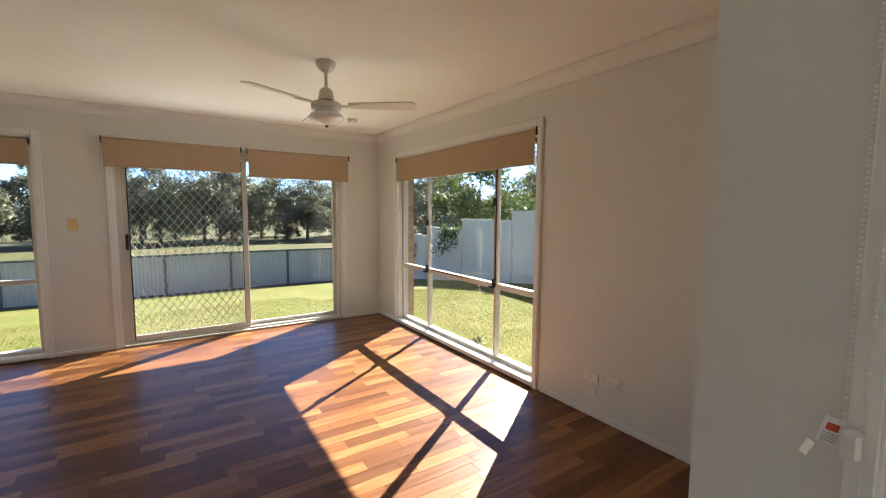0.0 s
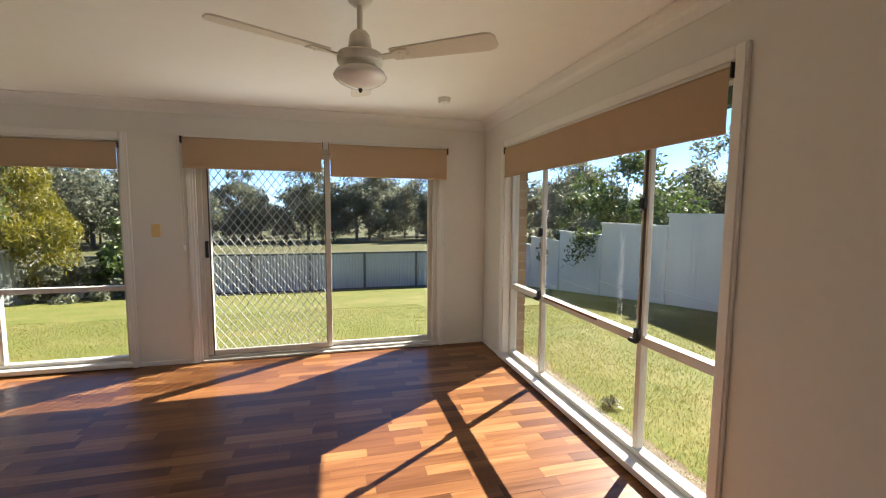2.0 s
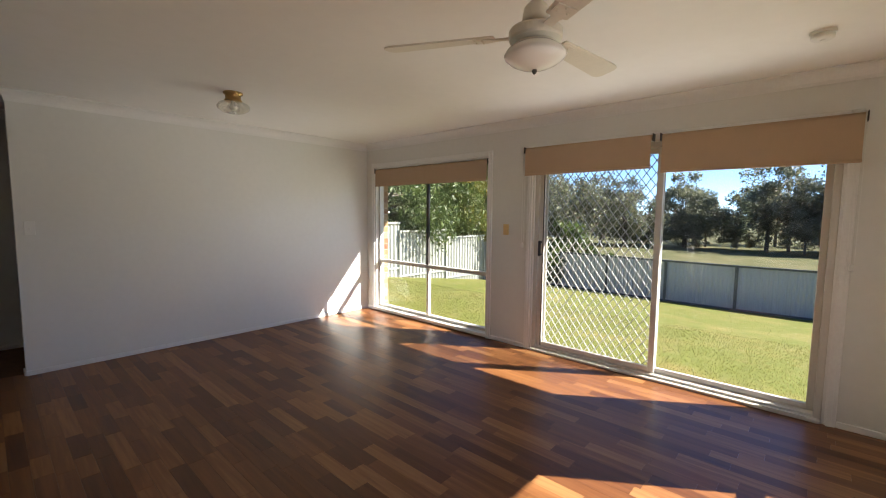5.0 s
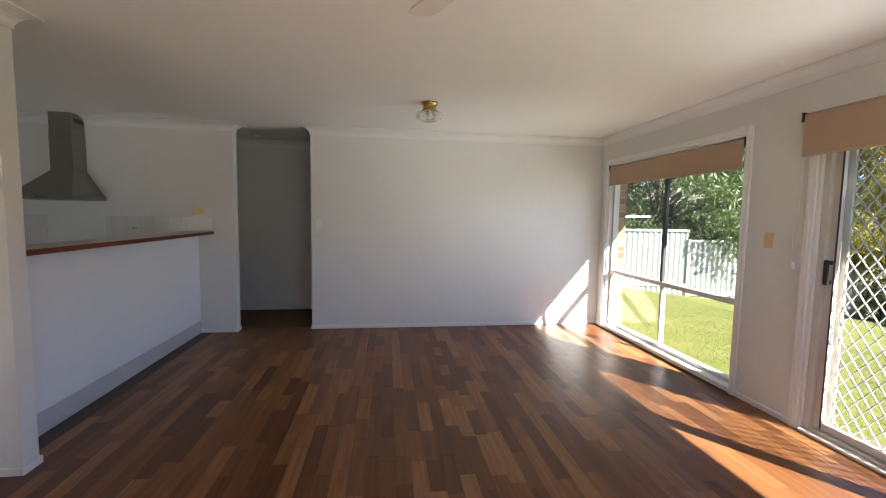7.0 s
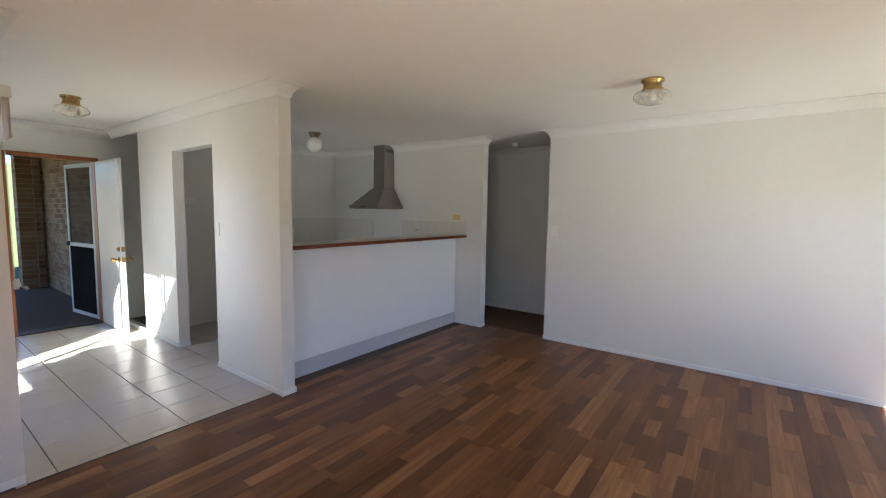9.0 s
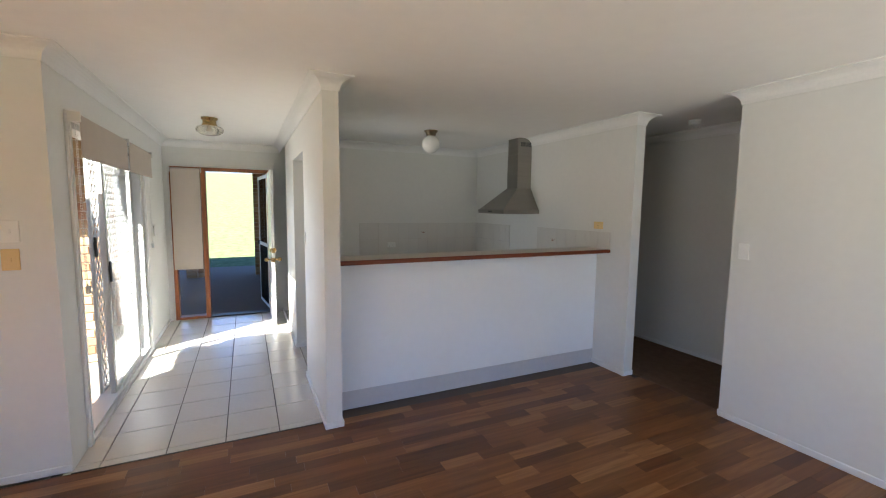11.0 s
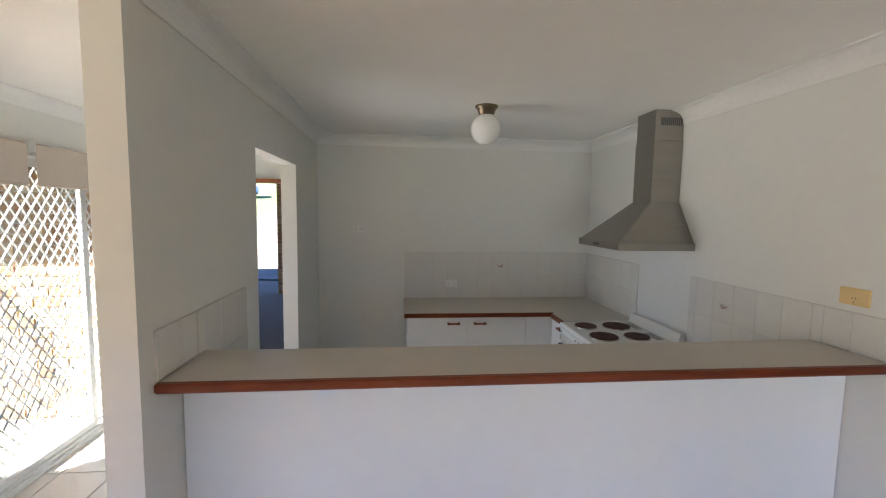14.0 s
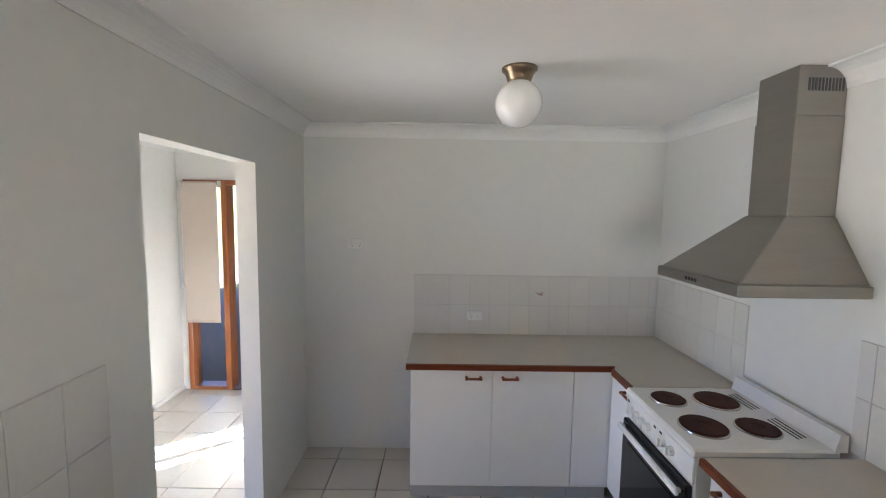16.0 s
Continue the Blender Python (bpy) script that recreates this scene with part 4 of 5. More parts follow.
# ---------------------------------------------------------------- range hood
hood = thing("range_hood", "brushed stainless steel pyramid range hood with chimney", "range hood", (WK, -0.75, 1.48))
hy0, hy1, hx1 = -1.04, -0.472, -2.595
cy0, cy1, cx1 = -0.868, -0.652, -2.90


def on_hood(name, bm, mat, label=""):
    bmesh.ops.translate(bm, verts=bm.verts[:], vec=(-WK, 0.75, -1.48))
    return part(name, bm, mat, hood, label)


on_hood("lip", boxes((WK + 0.001, hx1, hy0, hy1, 1.488, 1.535), r=0.003), M_STEEL)
bm = bmesh.new()
lo = [bm.verts.new(v) for v in ((WK + 0.001, hy0 + 0.012, 1.535), (hx1 - 0.012, hy0 + 0.012, 1.535), (hx1 - 0.012, hy1 - 0.012, 1.535), (WK + 0.001, hy1 - 0.012, 1.535))]
hi = [bm.verts.new(v) for v in ((WK + 0.001, cy0 - 0.004, 1.79), (cx1 + 0.004, cy0 - 0.004, 1.79), (cx1 + 0.004, cy1 + 0.004, 1.79), (WK + 0.001, cy1 + 0.004, 1.79))]
for k in range(4):
    bm.faces.new((lo[k], lo[(k + 1) % 4], hi[(k + 1) % 4], hi[k]))
bm.faces.new(lo)
bm.faces.new(hi)
bmesh.ops.bevel(bm, geom=bm.edges[:], offset=0.003, segments=2, affect="EDGES")
on_hood("canopy", bm, M_STEEL)
on_hood("chimney", boxes((WK + 0.001, cx1, cy0, cy1, 1.79, 2.19), r=0.002), M_STEEL)
on_hood("upper_chimney", boxes((WK + 0.001, cx1 - 0.003, cy0 + 0.003, cy1 - 0.003, 2.19, CEIL - 0.001), r=0.002), M_STEEL)
for k in range(11):
    x = cx1 - 0.045 - k * 0.0135
    on_hood("vent_slot", boxes((x - 0.004, x + 0.004, cy1 - 0.0035, cy1 - 0.0015, 2.285, 2.335)), M_SOCKET)
for k in range(4):
    on_hood("button", boxes((hx1, hx1 + 0.004, -0.80 + k * 0.022, -0.785 + k * 0.022, 1.503, 1.518), r=0.002), M_BLACK)
on_hood("filter", boxes((WK + 0.05, hx1 - 0.05, hy0 + 0.05, hy1 - 0.05, 1.484, 1.489)), M_STEEL)


# ---------------------------------------------------------------- ceiling fittings
def bowl_lamp(x, y):
    l = thing("ceiling_lamp", "brass ceiling lamp with clear fluted glass bowl, unlit", "ceiling lamp", (x, y, CEIL), group="brass ceiling lamps")
    bm = bmesh.new()
    lathe(bm, 0, 0, [(0.06, 0), (0.06, -0.012), (0.048, -0.02), (0.048, -0.05), (0.055, -0.055), (0.055, -0.062), (0.01, -0.062)])
    part("gallery", bm, M_BRASS, l, smooth=True)
    bm = bmesh.new()
    lathe(bm, 0, 0, [(0.047, -0.055), (0.06, -0.068), (0.088, -0.078), (0.098, -0.095), (0.097, -0.115), (0.08, -0.128), (0.062, -0.14), (0.03, -0.148), (0.003, -0.15)], 64, 0.02, 16)
    ob = part("glass_bowl", bm, M_LAMPGLASS, l, "clear fluted glass bowl", smooth=True)
    bm = bmesh.new()
    lathe(bm, 0, 0, [(0.012, -0.06), (0.013, -0.08), (0.026, -0.10), (0.022, -0.12), (0.004, -0.13)], 16)
    part("bulb", bm, M_OPAL, l, smooth=True)
    l.scale = (1.22, 1.22, 1.12)


bowl_lamp(-1.84, 2.935)
bowl_lamp(0.335, -1.19)
gl = thing("globe_lamp", "white opal globe ceiling lamp on brass base, unlit", "ceiling lamp", (-1.82, -0.765, CEIL))
bm = bmesh.new()
lathe(bm, 0, 0, [(0.074, 0), (0.074, -0.01), (0.06, -0.022), (0.052, -0.045), (0.045, -0.062), (0.01, -0.062)])
part("base", bm, M_BRONZE, gl, "dull bronze base", smooth=True)
bm = bmesh.new()
lathe(bm, 0, 0, [(0.044, -0.055)] + [(0.098 * math.sin(a), -0.145 + 0.098 * math.cos(a)) for a in [math.pi * (0.16 + 0.84 * k / 16) for k in range(16)]] + [(0.002, -0.243)])
part("globe", bm, M_OPAL, gl, smooth=True)


def smoke_alarm(x, y):
    s = thing("smoke_alarm", "round white smoke alarm on the ceiling", "smoke alarm", (x, y, CEIL), group="smoke alarms")
    bm = bmesh.new()
    lathe(bm, 0, 0, [(0.056, 0), (0.056, -0.012), (0.05, -0.014)])
    part("base", bm, M_PLATE, s, smooth=False)
    bm = bmesh.new()
    lathe(bm, 0, 0, [(0.047, -0.014), (0.05, -0.018), (0.05, -0.034), (0.04, -0.042), (0.012, -0.043), (0.012, -0.046), (0.002, -0.046)])
    part("cover", bm, M_PLATE, s, smooth=False)


smoke_alarm(1.73, 4.50)
smoke_alarm(-3.78, 0.91)

fan = thing("ceiling_fan", "cream three-blade ceiling fan with opal light bowl, at rest", "ceiling fan", (0.942, 2.94, CEIL))
bm = bmesh.new()
lathe(bm, 0, 0, [(0.064, 0.0), (0.066, -0.012), (0.06, -0.035), (0.045, -0.055), (0.028, -0.062), (0.028, -0.068), (0.01, -0.068)])
part("ceiling_rose", bm, M_FAN, fan, smooth=True)
bm = bmesh.new()
tube(bm, (0, 0, -0.06), (0, 0, -0.185), 0.0125, n=16)
part("downrod", bm, M_FAN, fan, smooth=True)
bm = bmesh.new()
lathe(bm, 0, 0, [(0.014, -0.168), (0.028, -0.172), (0.044, -0.19), (0.05, -0.225), (0.053, -0.252)])
part("motor_cap", bm, M_FAN, fan, smooth=True)
bm = bmesh.new()
lathe(bm, 0, 0, [(0.052, -0.25), (0.056, -0.256), (0.052, -0.262)])
part("dark_ring", bm, M_SEAL, fan, "dark rubber ring")
bm = bmesh.new()
lathe(bm, 0, 0, [(0.05, -0.26), (0.094, -0.268), (0.1, -0.276), (0.1, -0.302), (0.096, -0.31), (0.075, -0.318), (0.075, -0.335), (0.05, -0.335)])
part("motor", bm, M_FAN, fan, smooth=False)
bm = bmesh.new()
lathe(bm, 0, 0, [(0.072, -0.322), (0.104, -0.343), (0.116, -0.362), (0.112, -0.372), (0.09, -0.39), (0.06, -0.404), (0.03, -0.412), (0.003, -0.414)])
part("light_bowl", bm, M_OPAL, fan, "frosted opal glass bowl", smooth=True)
bm = bmesh.new()
lathe(bm, 0, 0, [(0.004, -0.41), (0.009, -0.414), (0.01, -0.422), (0.004, -0.43), (0.001, -0.432)], 16)
part("finial", bm, M_SEAL, fan, "dark finial", smooth=True)
for k in range(3):
    a = -34 + 120 * k
    bm = bmesh.new()
    pts = [(0.155, -0.036), (0.16, -0.042), (0.56, -0.058), (0.592, -0.05), (0.604, -0.03), (0.606, 0.03), (0.594, 0.05), (0.565, 0.058), (0.16, 0.042), (0.155, 0.036)]
    prism(bm, pts, "z", -0.0035, 0.0035)
    bmesh.ops.transform(bm, matrix=pose(0, 0, -0.285, 0, 0, a) @ pose(0, 0, 0, -11, 0, 0), verts=bm.verts[:])
    bl = part("blade", bm, M_FAN, fan)
    bm = bmesh.new()
    prism(bm, [(0.09, -0.02), (0.15, -0.018), (0.185, -0.034), (0.235, -0.034), (0.235, 0.034), (0.185, 0.034), (0.15, 0.018), (0.09, 0.02)], "z", -0.0085, -0.0038)
    bmesh.ops.transform(bm, matrix=pose(0, 0, -0.285, 0, 0, a) @ pose(0, 0, 0, -11, 0, 0), verts=bm.verts[:])
    iron = part("blade_iron", bm, M_FAN, bl)
    bm = bmesh.new()
    for u, v in ((0.2, -0.02), (0.2, 0.02), (0.225, 0.0)):
        bmesh.ops.create_icosphere(bm, subdivisions=1, radius=0.005, matrix=pose(0, 0, -0.285, 0, 0, a) @ pose(0, 0, 0, -11, 0, 0) @ Matrix.Translation((u, v, -0.009)))
    bmesh.ops.translate(bm, verts=bm.verts[:], vec=(0, 0, 0))
    iron.data.materials.append(M_STEEL)
    bm2 = bmesh.new()
    bm2.from_mesh(iron.data)
    tmp = bpy.data.meshes.new("screws")
    bm.to_mesh(tmp)
    bm2.from_mesh(tmp)
    bm2.to_mesh(iron.data)
    bm.free(), bm2.free()


# ---------------------------------------------------------------- switches and sockets
def plate(name, m, w, h, mat, label, toggles=(), sockets=(), category="light switch", data=False):
    """A wall plate. m puts local x across, z up, and -y out of the wall."""
    p = thing(name, label, category, group=name + "s")
    p.matrix_world = m
    part("plate", boxes((-w / 2, w / 2, -0.009, 0.0, -h / 2, h / 2), r=0.0025), mat, p)
    for u, v in toggles:
        part("rocker", boxes((u - 0.006, u + 0.006, -0.013, -0.008, v - 0.011, v + 0.011), r=0.002), mat, p)
    for u, v in sockets:
        bm = bmesh.new()
        for du, dv, rot in ((-0.007, 0.006, 28), (0.007, 0.006, -28), (0, -0.010, 0)):
            b2 = pose(u + du, -0.009, v + dv, 0, rot, 0) @ Matrix.Diagonal((0.0022, 0.002, 0.009, 1))
            bmesh.ops.create_cube(bm, size=1, matrix=b2)
        part("socket_slots", bm, M_SOCKET, p)
    return p


north_face = lambda x, z: pose(x, N, z)
south_face = lambda x, y, z: pose(x, y, z, 0, 0, 180)
east_face = lambda y, z, x=E: pose(x, y, z, 0, 0, -90)
west_face = lambda y, z, x=W: pose(x, y, z, 0, 0, 90)
plate("light_switch", north_face(-0.735, 1.25), 0.07, 0.115, M_PLATE_Y, "yellowed plastic light switch by the sliding door", [(0, 0)])
plate("light_switch", south_face(1.185, SY, 1.245), 0.075, 0.115, M_PLATE_Y, "yellowed plastic light switch", [(0, 0)])
plate("fan_control", south_face(1.18, SY, 1.395), 0.08, 0.115, M_PLATE, "white fan speed control plate on the wall", [(0, 0)], category="fan control")
plate("light_switch", west_face(1.765, 1.262), 0.07, 0.115, M_PLATE, "white plastic light switch beside the passage", [(0, 0)])
plate("light_switch", pose(HW, -0.27, 1.27, 0, 0, 90), 0.045, 0.115, M_PLATE, "narrow white light switch on the partition end", [(0, 0.01)])
plate("light_switch", pose(HE, -2.2, 1.25, 0, 0, -90), 0.07, 0.115, M_PLATE, "white plastic light switch near the entry", [(0, 0)])
plate("power_point", east_face(1.865, 0.175), 0.115, 0.07, M_PLATE, "white plastic outlet plate low on the wall", [(0, 0)], (), "power point")
plate("power_point", east_face(1.85, 0.275), 0.115, 0.07, M_PLATE, "cream plastic outlet plate low on the wall", (), ((0.0, 0.0),), "power point")
plate("power_point", east_face(1.675, 0.28), 0.115, 0.07, M_PLATE, "white double power point low on the wall", [(-0.035, 0.018), (0.035, 0.018)], [(-0.025, -0.008), (0.025, -0.008)], "power point")
plate("power_point", west_face(4.68, 0.29), 0.115, 0.07, M_PLATE, "white double power point low on the wall", [(-0.035, 0.018), (0.035, 0.018)], [(-0.025, -0.008), (0.025, -0.008)], "power point")
plate("power_point", south_face(-0.895, KS, 1.545), 0.115, 0.07, M_PLATE, "white double power point high on the kitchen wall", [(-0.035, 0.018), (0.035, 0.018)], [(-0.025, -0.008), (0.025, -0.008)], "power point")
plate("power_point", south_face(-1.76, KS + 0.006, 1.03), 0.115, 0.07, M_PLATE, "white double power point set in the splashback tiles", [(-0.035, 0.018), (0.035, 0.018)], [(-0.025, -0.008), (0.025, -0.008)], "power point")
plate("power_point", west_face(0.458, 1.392, WK), 0.115, 0.07, M_PLATE_Y, "yellowed single power point above the bar", [(0, 0.02)], [(0.0, -0.012)], "power point")

# blind safety tag by the hall door
tag = thing("warning_tag", "white paper blind safety tag with red mark on a chain", "paper tag", (HE - 0.06, 0.30, 1.03))
bm = boxes((-0.002, 0.0, -0.035, 0.035, -0.055, 0.055))
local(bm, pose(0, 0, 0, 0, 0, 30) @ pose(0, 0, 0, 14, 0, 0))
part("front_tag", bm, M_PAPER, tag)
bm = boxes((-0.004, -0.0022, -0.02, 0.02, 0.0, 0.03))
local(bm, pose(0, 0, 0, 0, 0, 30) @ pose(0, 0, 0, 14, 0, 0))
part("red_mark", bm, M_RED, tag)
bm = boxes((-0.002, 0.0, -0.02, 0.02, -0.06, 0.0))
local(bm, pose(-0.05, 0.045, -0.045, 0, 0, 60) @ pose(0, 0, 0, 35, 0, 0))
part("back_tag", bm, M_PAPER, tag)
bm = bmesh.new()
for k in range(4):
    box(bm, -0.0042, -0.0024, -0.025, 0.025, -0.045 + k * 0.01, -0.042 + k * 0.01)
local(bm, pose(0, 0, 0, 0, 0, 30) @ pose(0, 0, 0, 14, 0, 0))
part("print_lines", bm, M_INK, tag)
tag.scale = (0.43, 0.43, 0.43)


# ---------------------------------------------------------------- outdoors
def ground_z(x, y):
    """Lawn: level by the house, falling to the north, rising to the street in the south."""
    z = -0.16
    if y > 6.0:
        z -= 0.128 * (min(y, 21.0) - 6.0) + 0.02 * max(0.0, min(y, 120.0) - 21.0)
    if y < -8.5:
        z += 0.12 * (-8.5 - max(y, -60.0))
    return z + 0.03 * noise.noise(Vector((x * 0.25, y * 0.25, 0.0)))


def axis_steps():
    out, v, s = [0.0], 0.0, 0.6
    while v < 2500:
        v += s
        out.append(v)
        if v > 25:
            s *= 1.35
    return sorted({-a for a in out} | set(out))


st = axis_steps()
verts = [(x, y, ground_z(x, y)) for y in st for x in st]
k = len(st)
faces = [(j * k + i, j * k + i + 1, (j + 1) * k + i + 1, (j + 1) * k + i) for j in range(k - 1) for i in range(k - 1)
         if not (-4.3 < st[i] and st[i + 1] < 2.6 and 0.5 < st[j] and st[j + 1] < 5.4)]
gd = bpy.data.meshes.new("ground")
gd.from_pydata(verts, [], faces)
for p in gd.polygons:
    p.use_smooth = True
M_LAWN = lawn_material("lawn_grass", [(0.30, (0.062, 0.082, 0.013)), (0.5, (0.112, 0.125, 0.026)), (0.72, (0.175, 0.166, 0.048))], (0.225, 0.175, 0.070), 38)
gd.materials.append(M_LAWN)
M_PADDOCK = ramp_material("dry_paddock", [(0.3, (0.055, 0.064, 0.025)), (0.55, (0.098, 0.094, 0.044)), (0.75, (0.145, 0.128, 0.072))], 0.9, grain=(0.35, 0.35, 0.35), use_random=False, bump=0.3, spec=0.1)
gd.materials.append(M_PADDOCK)
gd.materials.append(ramp_material("front_lawn", [(0.3, (0.075, 0.098, 0.040)), (0.5, (0.100, 0.127, 0.055)), (0.72, (0.140, 0.160, 0.075))], 0.9, grain=(6, 6, 6), use_random=False, bump=0.4, spec=0.1))
for p in gd.polygons:
    p.material_index = 2 if p.center.y < -8.0 else int(p.center.y > 18.2 or p.center.x < -9.5 or (p.center.x > 8.5 and p.center.y > -5))
rnd = random.Random(3)
verts, faces = [], []
for x0, x1, y0, y1, n in ((2.7, 6.6, 0.5, 9.0, 130000), (-8.5, 2.7, 5.7, 10.5, 80000), (-8.5, 7.5, 10.5, 17.8, 25000)):
    for _ in range(n):
        x, y = rnd.uniform(x0, x1), rnd.uniform(y0, y1)
        z, a, h = ground_z(x, y) - 0.005, rnd.uniform(0, 6.28), rnd.uniform(0.012, 0.034)
        if noise.noise(Vector((x * 1.3, y * 1.3, 4.0))) < -0.25 and rnd.random() < 0.35:
            continue
        w, b = rnd.uniform(0.002, 0.0045), len(verts)
        dx, dy = math.cos(a), math.sin(a)
        lx, ly = rnd.uniform(-0.02, 0.02), rnd.uniform(-0.02, 0.02)
        verts += [(x - dx * w, y - dy * w, z), (x + dx * w, y + dy * w, z), (x + lx, y + ly, z + h)]
        faces.append((b, b + 1, b + 2))
d = bpy.data.meshes.new("grass")
d.from_pydata(verts, [], faces)
d.materials.append(leaf_material("grass_blades", (0.10, 0.118, 0.020), (0.26, 0.235, 0.070), 0.42))
tagged(new("grass", d), "short tufted lawn grass, green with straw patches", "grass", kind="stuff")
tagged(new("ground", gd), "sunlit mown lawn falling away from the house", "lawn", kind="structure")

def earth_edge(name, a, b, out, width):
    """Bare sandy soil along the foot of the house, with an uneven edge towards the lawn."""
    a, b, out = Vector(a), Vector(b), Vector(out)
    bm, n, prev = bmesh.new(), 90, None
    for k in range(n + 1):
        p = a.lerp(b, k / n)
        w = width * (1 + 0.35 * noise.noise(Vector((p.x * 2.1, p.y * 2.1, 7.0))) + 0.25 * noise.noise(Vector((p.x * 9, p.y * 9, 2.0))))
        row = []
        for f in (0.0, 0.5, 1.0):
            q = p + out * w * f
            row.append(bm.verts.new((q.x, q.y, ground_z(q.x, q.y) + 0.016 - 0.012 * f + 0.006 * noise.noise(Vector((q.x * 14, q.y * 14, 0))))))
        if prev:
            for i in range(2):
                bm.faces.new((prev[i], row[i], row[i + 1], prev[i + 1]))
        prev = row
    solid(name, bm, M_SOIL, "bare sandy soil strip along the foot of the house", "soil", smooth=True)


earth_edge("soil_strip_east", (E + T + 0.1, 0.4), (E + T + 0.1, 5.6), (1, 0), 0.30)
earth_edge("soil_strip_north", (-5.0, N + T + 0.1), (2.6, N + T + 0.1), (0, 1), 0.40)
weed = thing("weed", "small pale green weed in the soil by the wall", "weed", (2.98, 3.85, ground_z(2.98, 3.85)))
rnd = random.Random(8)
verts, faces = [], []
for k in range(34):
    a, L, h = rnd.uniform(0, 6.28), rnd.uniform(0.05, 0.13), rnd.uniform(0.02, 0.09)
    d, sd, b = Vector((math.cos(a), math.sin(a), 0)), Vector((-math.sin(a), math.cos(a), 0)), len(verts)
    verts += [tuple(v) for v in (d * 0.004, d * L * 0.55 + sd * 0.012 + Vector((0, 0, h)), d * L + Vector((0, 0, h * 0.7)), d * L * 0.55 - sd * 0.012 + Vector((0, 0, h)))]
    faces.append((b, b + 1, b + 2, b + 3))
d = bpy.data.meshes.new("leaves")
d.from_pydata(verts, [], faces)
d.materials.append(M_GUM)
ob = new("leaves", d)
ob.parent = weed

solid("porch_slab", boxes((-2.0, 6.0, -8.6, ENTRY - T, -0.3, -0.045)), M_CONC, "grey concrete porch slab in shade", "paving")
solid("side_path", boxes((HE + T, 3.6, -1.75, 0.31, -0.3, -0.075)), M_PEBBLE, "exposed pebble aggregate path beside the hall door", "paving")
bm = bmesh.new()
for a, b in zip(range(-9, -46, -2), range(-11, -48, -2)):
    v = [bm.verts.new((x, y, ground_z(x, y) + 0.03)) for x, y in ((1.25 + (a + 9) * -0.09, a), (4.6 + (a + 9) * -0.12, a), (4.6 + (b + 9) * -0.12, b), (1.25 + (b + 9) * -0.09, b))]
    bm.faces.new(v)
bmesh.ops.remove_doubles(bm, verts=bm.verts[:], dist=0.4)
solid("driveway", bm, M_DRIVE, "pinkish concrete driveway climbing to the street", "driveway")

# outer brick skin, eaves and gutters
wall_y("brick_wall_north", N + T + 0.01, N + T + 0.12, W - 6, E + T + 0.12, [(WW[0], WW[1], -0.05, WW[3]), (SD[0], SD[1], -0.05, SD[3])], M_MORTAR, "cream face-brick outer wall", z0=-0.3, category="brick wall")
wall_x("brick_wall_east", E + T + 0.01, E + T + 0.12, 0.31, N + T + 0.01, [(EW[0], EW[1], -0.05, EW[3])], M_MORTAR, "cream face-brick outer wall", z0=-0.3, category="brick wall")
wall_y("brick_wall_south", 0.31, 0.42, HE + T + 0.01, E + T, [], M_MORTAR, "cream face-brick outer wall", z0=-0.3, category="brick wall")
garage = wall_y("brick_wall_garage", -1.88, -1.764, HE + T + 0.01, 6.0, [], M_MORTAR, "sunlit cream and brown face-brick wall beside the path", z0=-0.3, category="brick wall")
porch_wall = wall_x("brick_wall_porch", -0.60, -0.49, -7.30, ENTRY - T, [], M_MORTAR, "shaded cream face-brick porch wall", z0=-0.3, category="brick wall")
wall_x("brick_wall_hall", HE + T + 0.01, HE + T + 0.10, -1.764, -1.70, [], M_MORTAR, "face-brick return beside the hall door", z0=-0.3, category="brick wall")

roof = boxes((-9.2, 3.25, 0.25, 6.15, TOP + 0.005, TOP + 0.10), (-9.2, 1.55, -3.6, 0.25, TOP + 0.005, TOP + 0.10), (1.55, 6.5, -8.0, -1.10, TOP + 0.005, TOP + 0.10), (-2.2, 1.55, -8.0, -3.6, TOP + 0.005, TOP + 0.10))
solid("roof", roof, M_ROOF, "low roof with wide eaves", "roof")
bm = boxes((-9.25, 3.30, 6.13, 6.24, 2.12, 2.25), (3.23, 3.34, 0.22, 6.13, 2.12, 2.25), (3.30, 3.92, 6.13, 6.24, 2.07, 2.22), (1.56, 6.5, -1.10, -1.0, 2.12, 2.25), r=0.01)
solid("gutter", bm, M_GUTTER, "dark green metal eaves gutter", "gutter")
bm = boxes((-9.2, 3.25, 6.09, 6.13, 2.11, TOP + 0.005), (3.19, 3.23, 0.25, 6.09, 2.11, TOP + 0.005), (1.55, 3.19, 0.25, 0.29, 2.11, TOP + 0.005), (1.55, 6.5, -1.14, -1.10, 2.11, TOP + 0.005))
solid("fascia", bm, M_GUTTER, "dark green painted fascia board", "fascia")
solid("soffit", boxes((-9.2, 3.19, N + T + 0.12, 6.09, 2.26, 2.275), (E + T + 0.12, 3.19, 0.29, N + T + 0.12, 2.26, 2.275)), M_TRIM, "white eaves lining", "soffit")
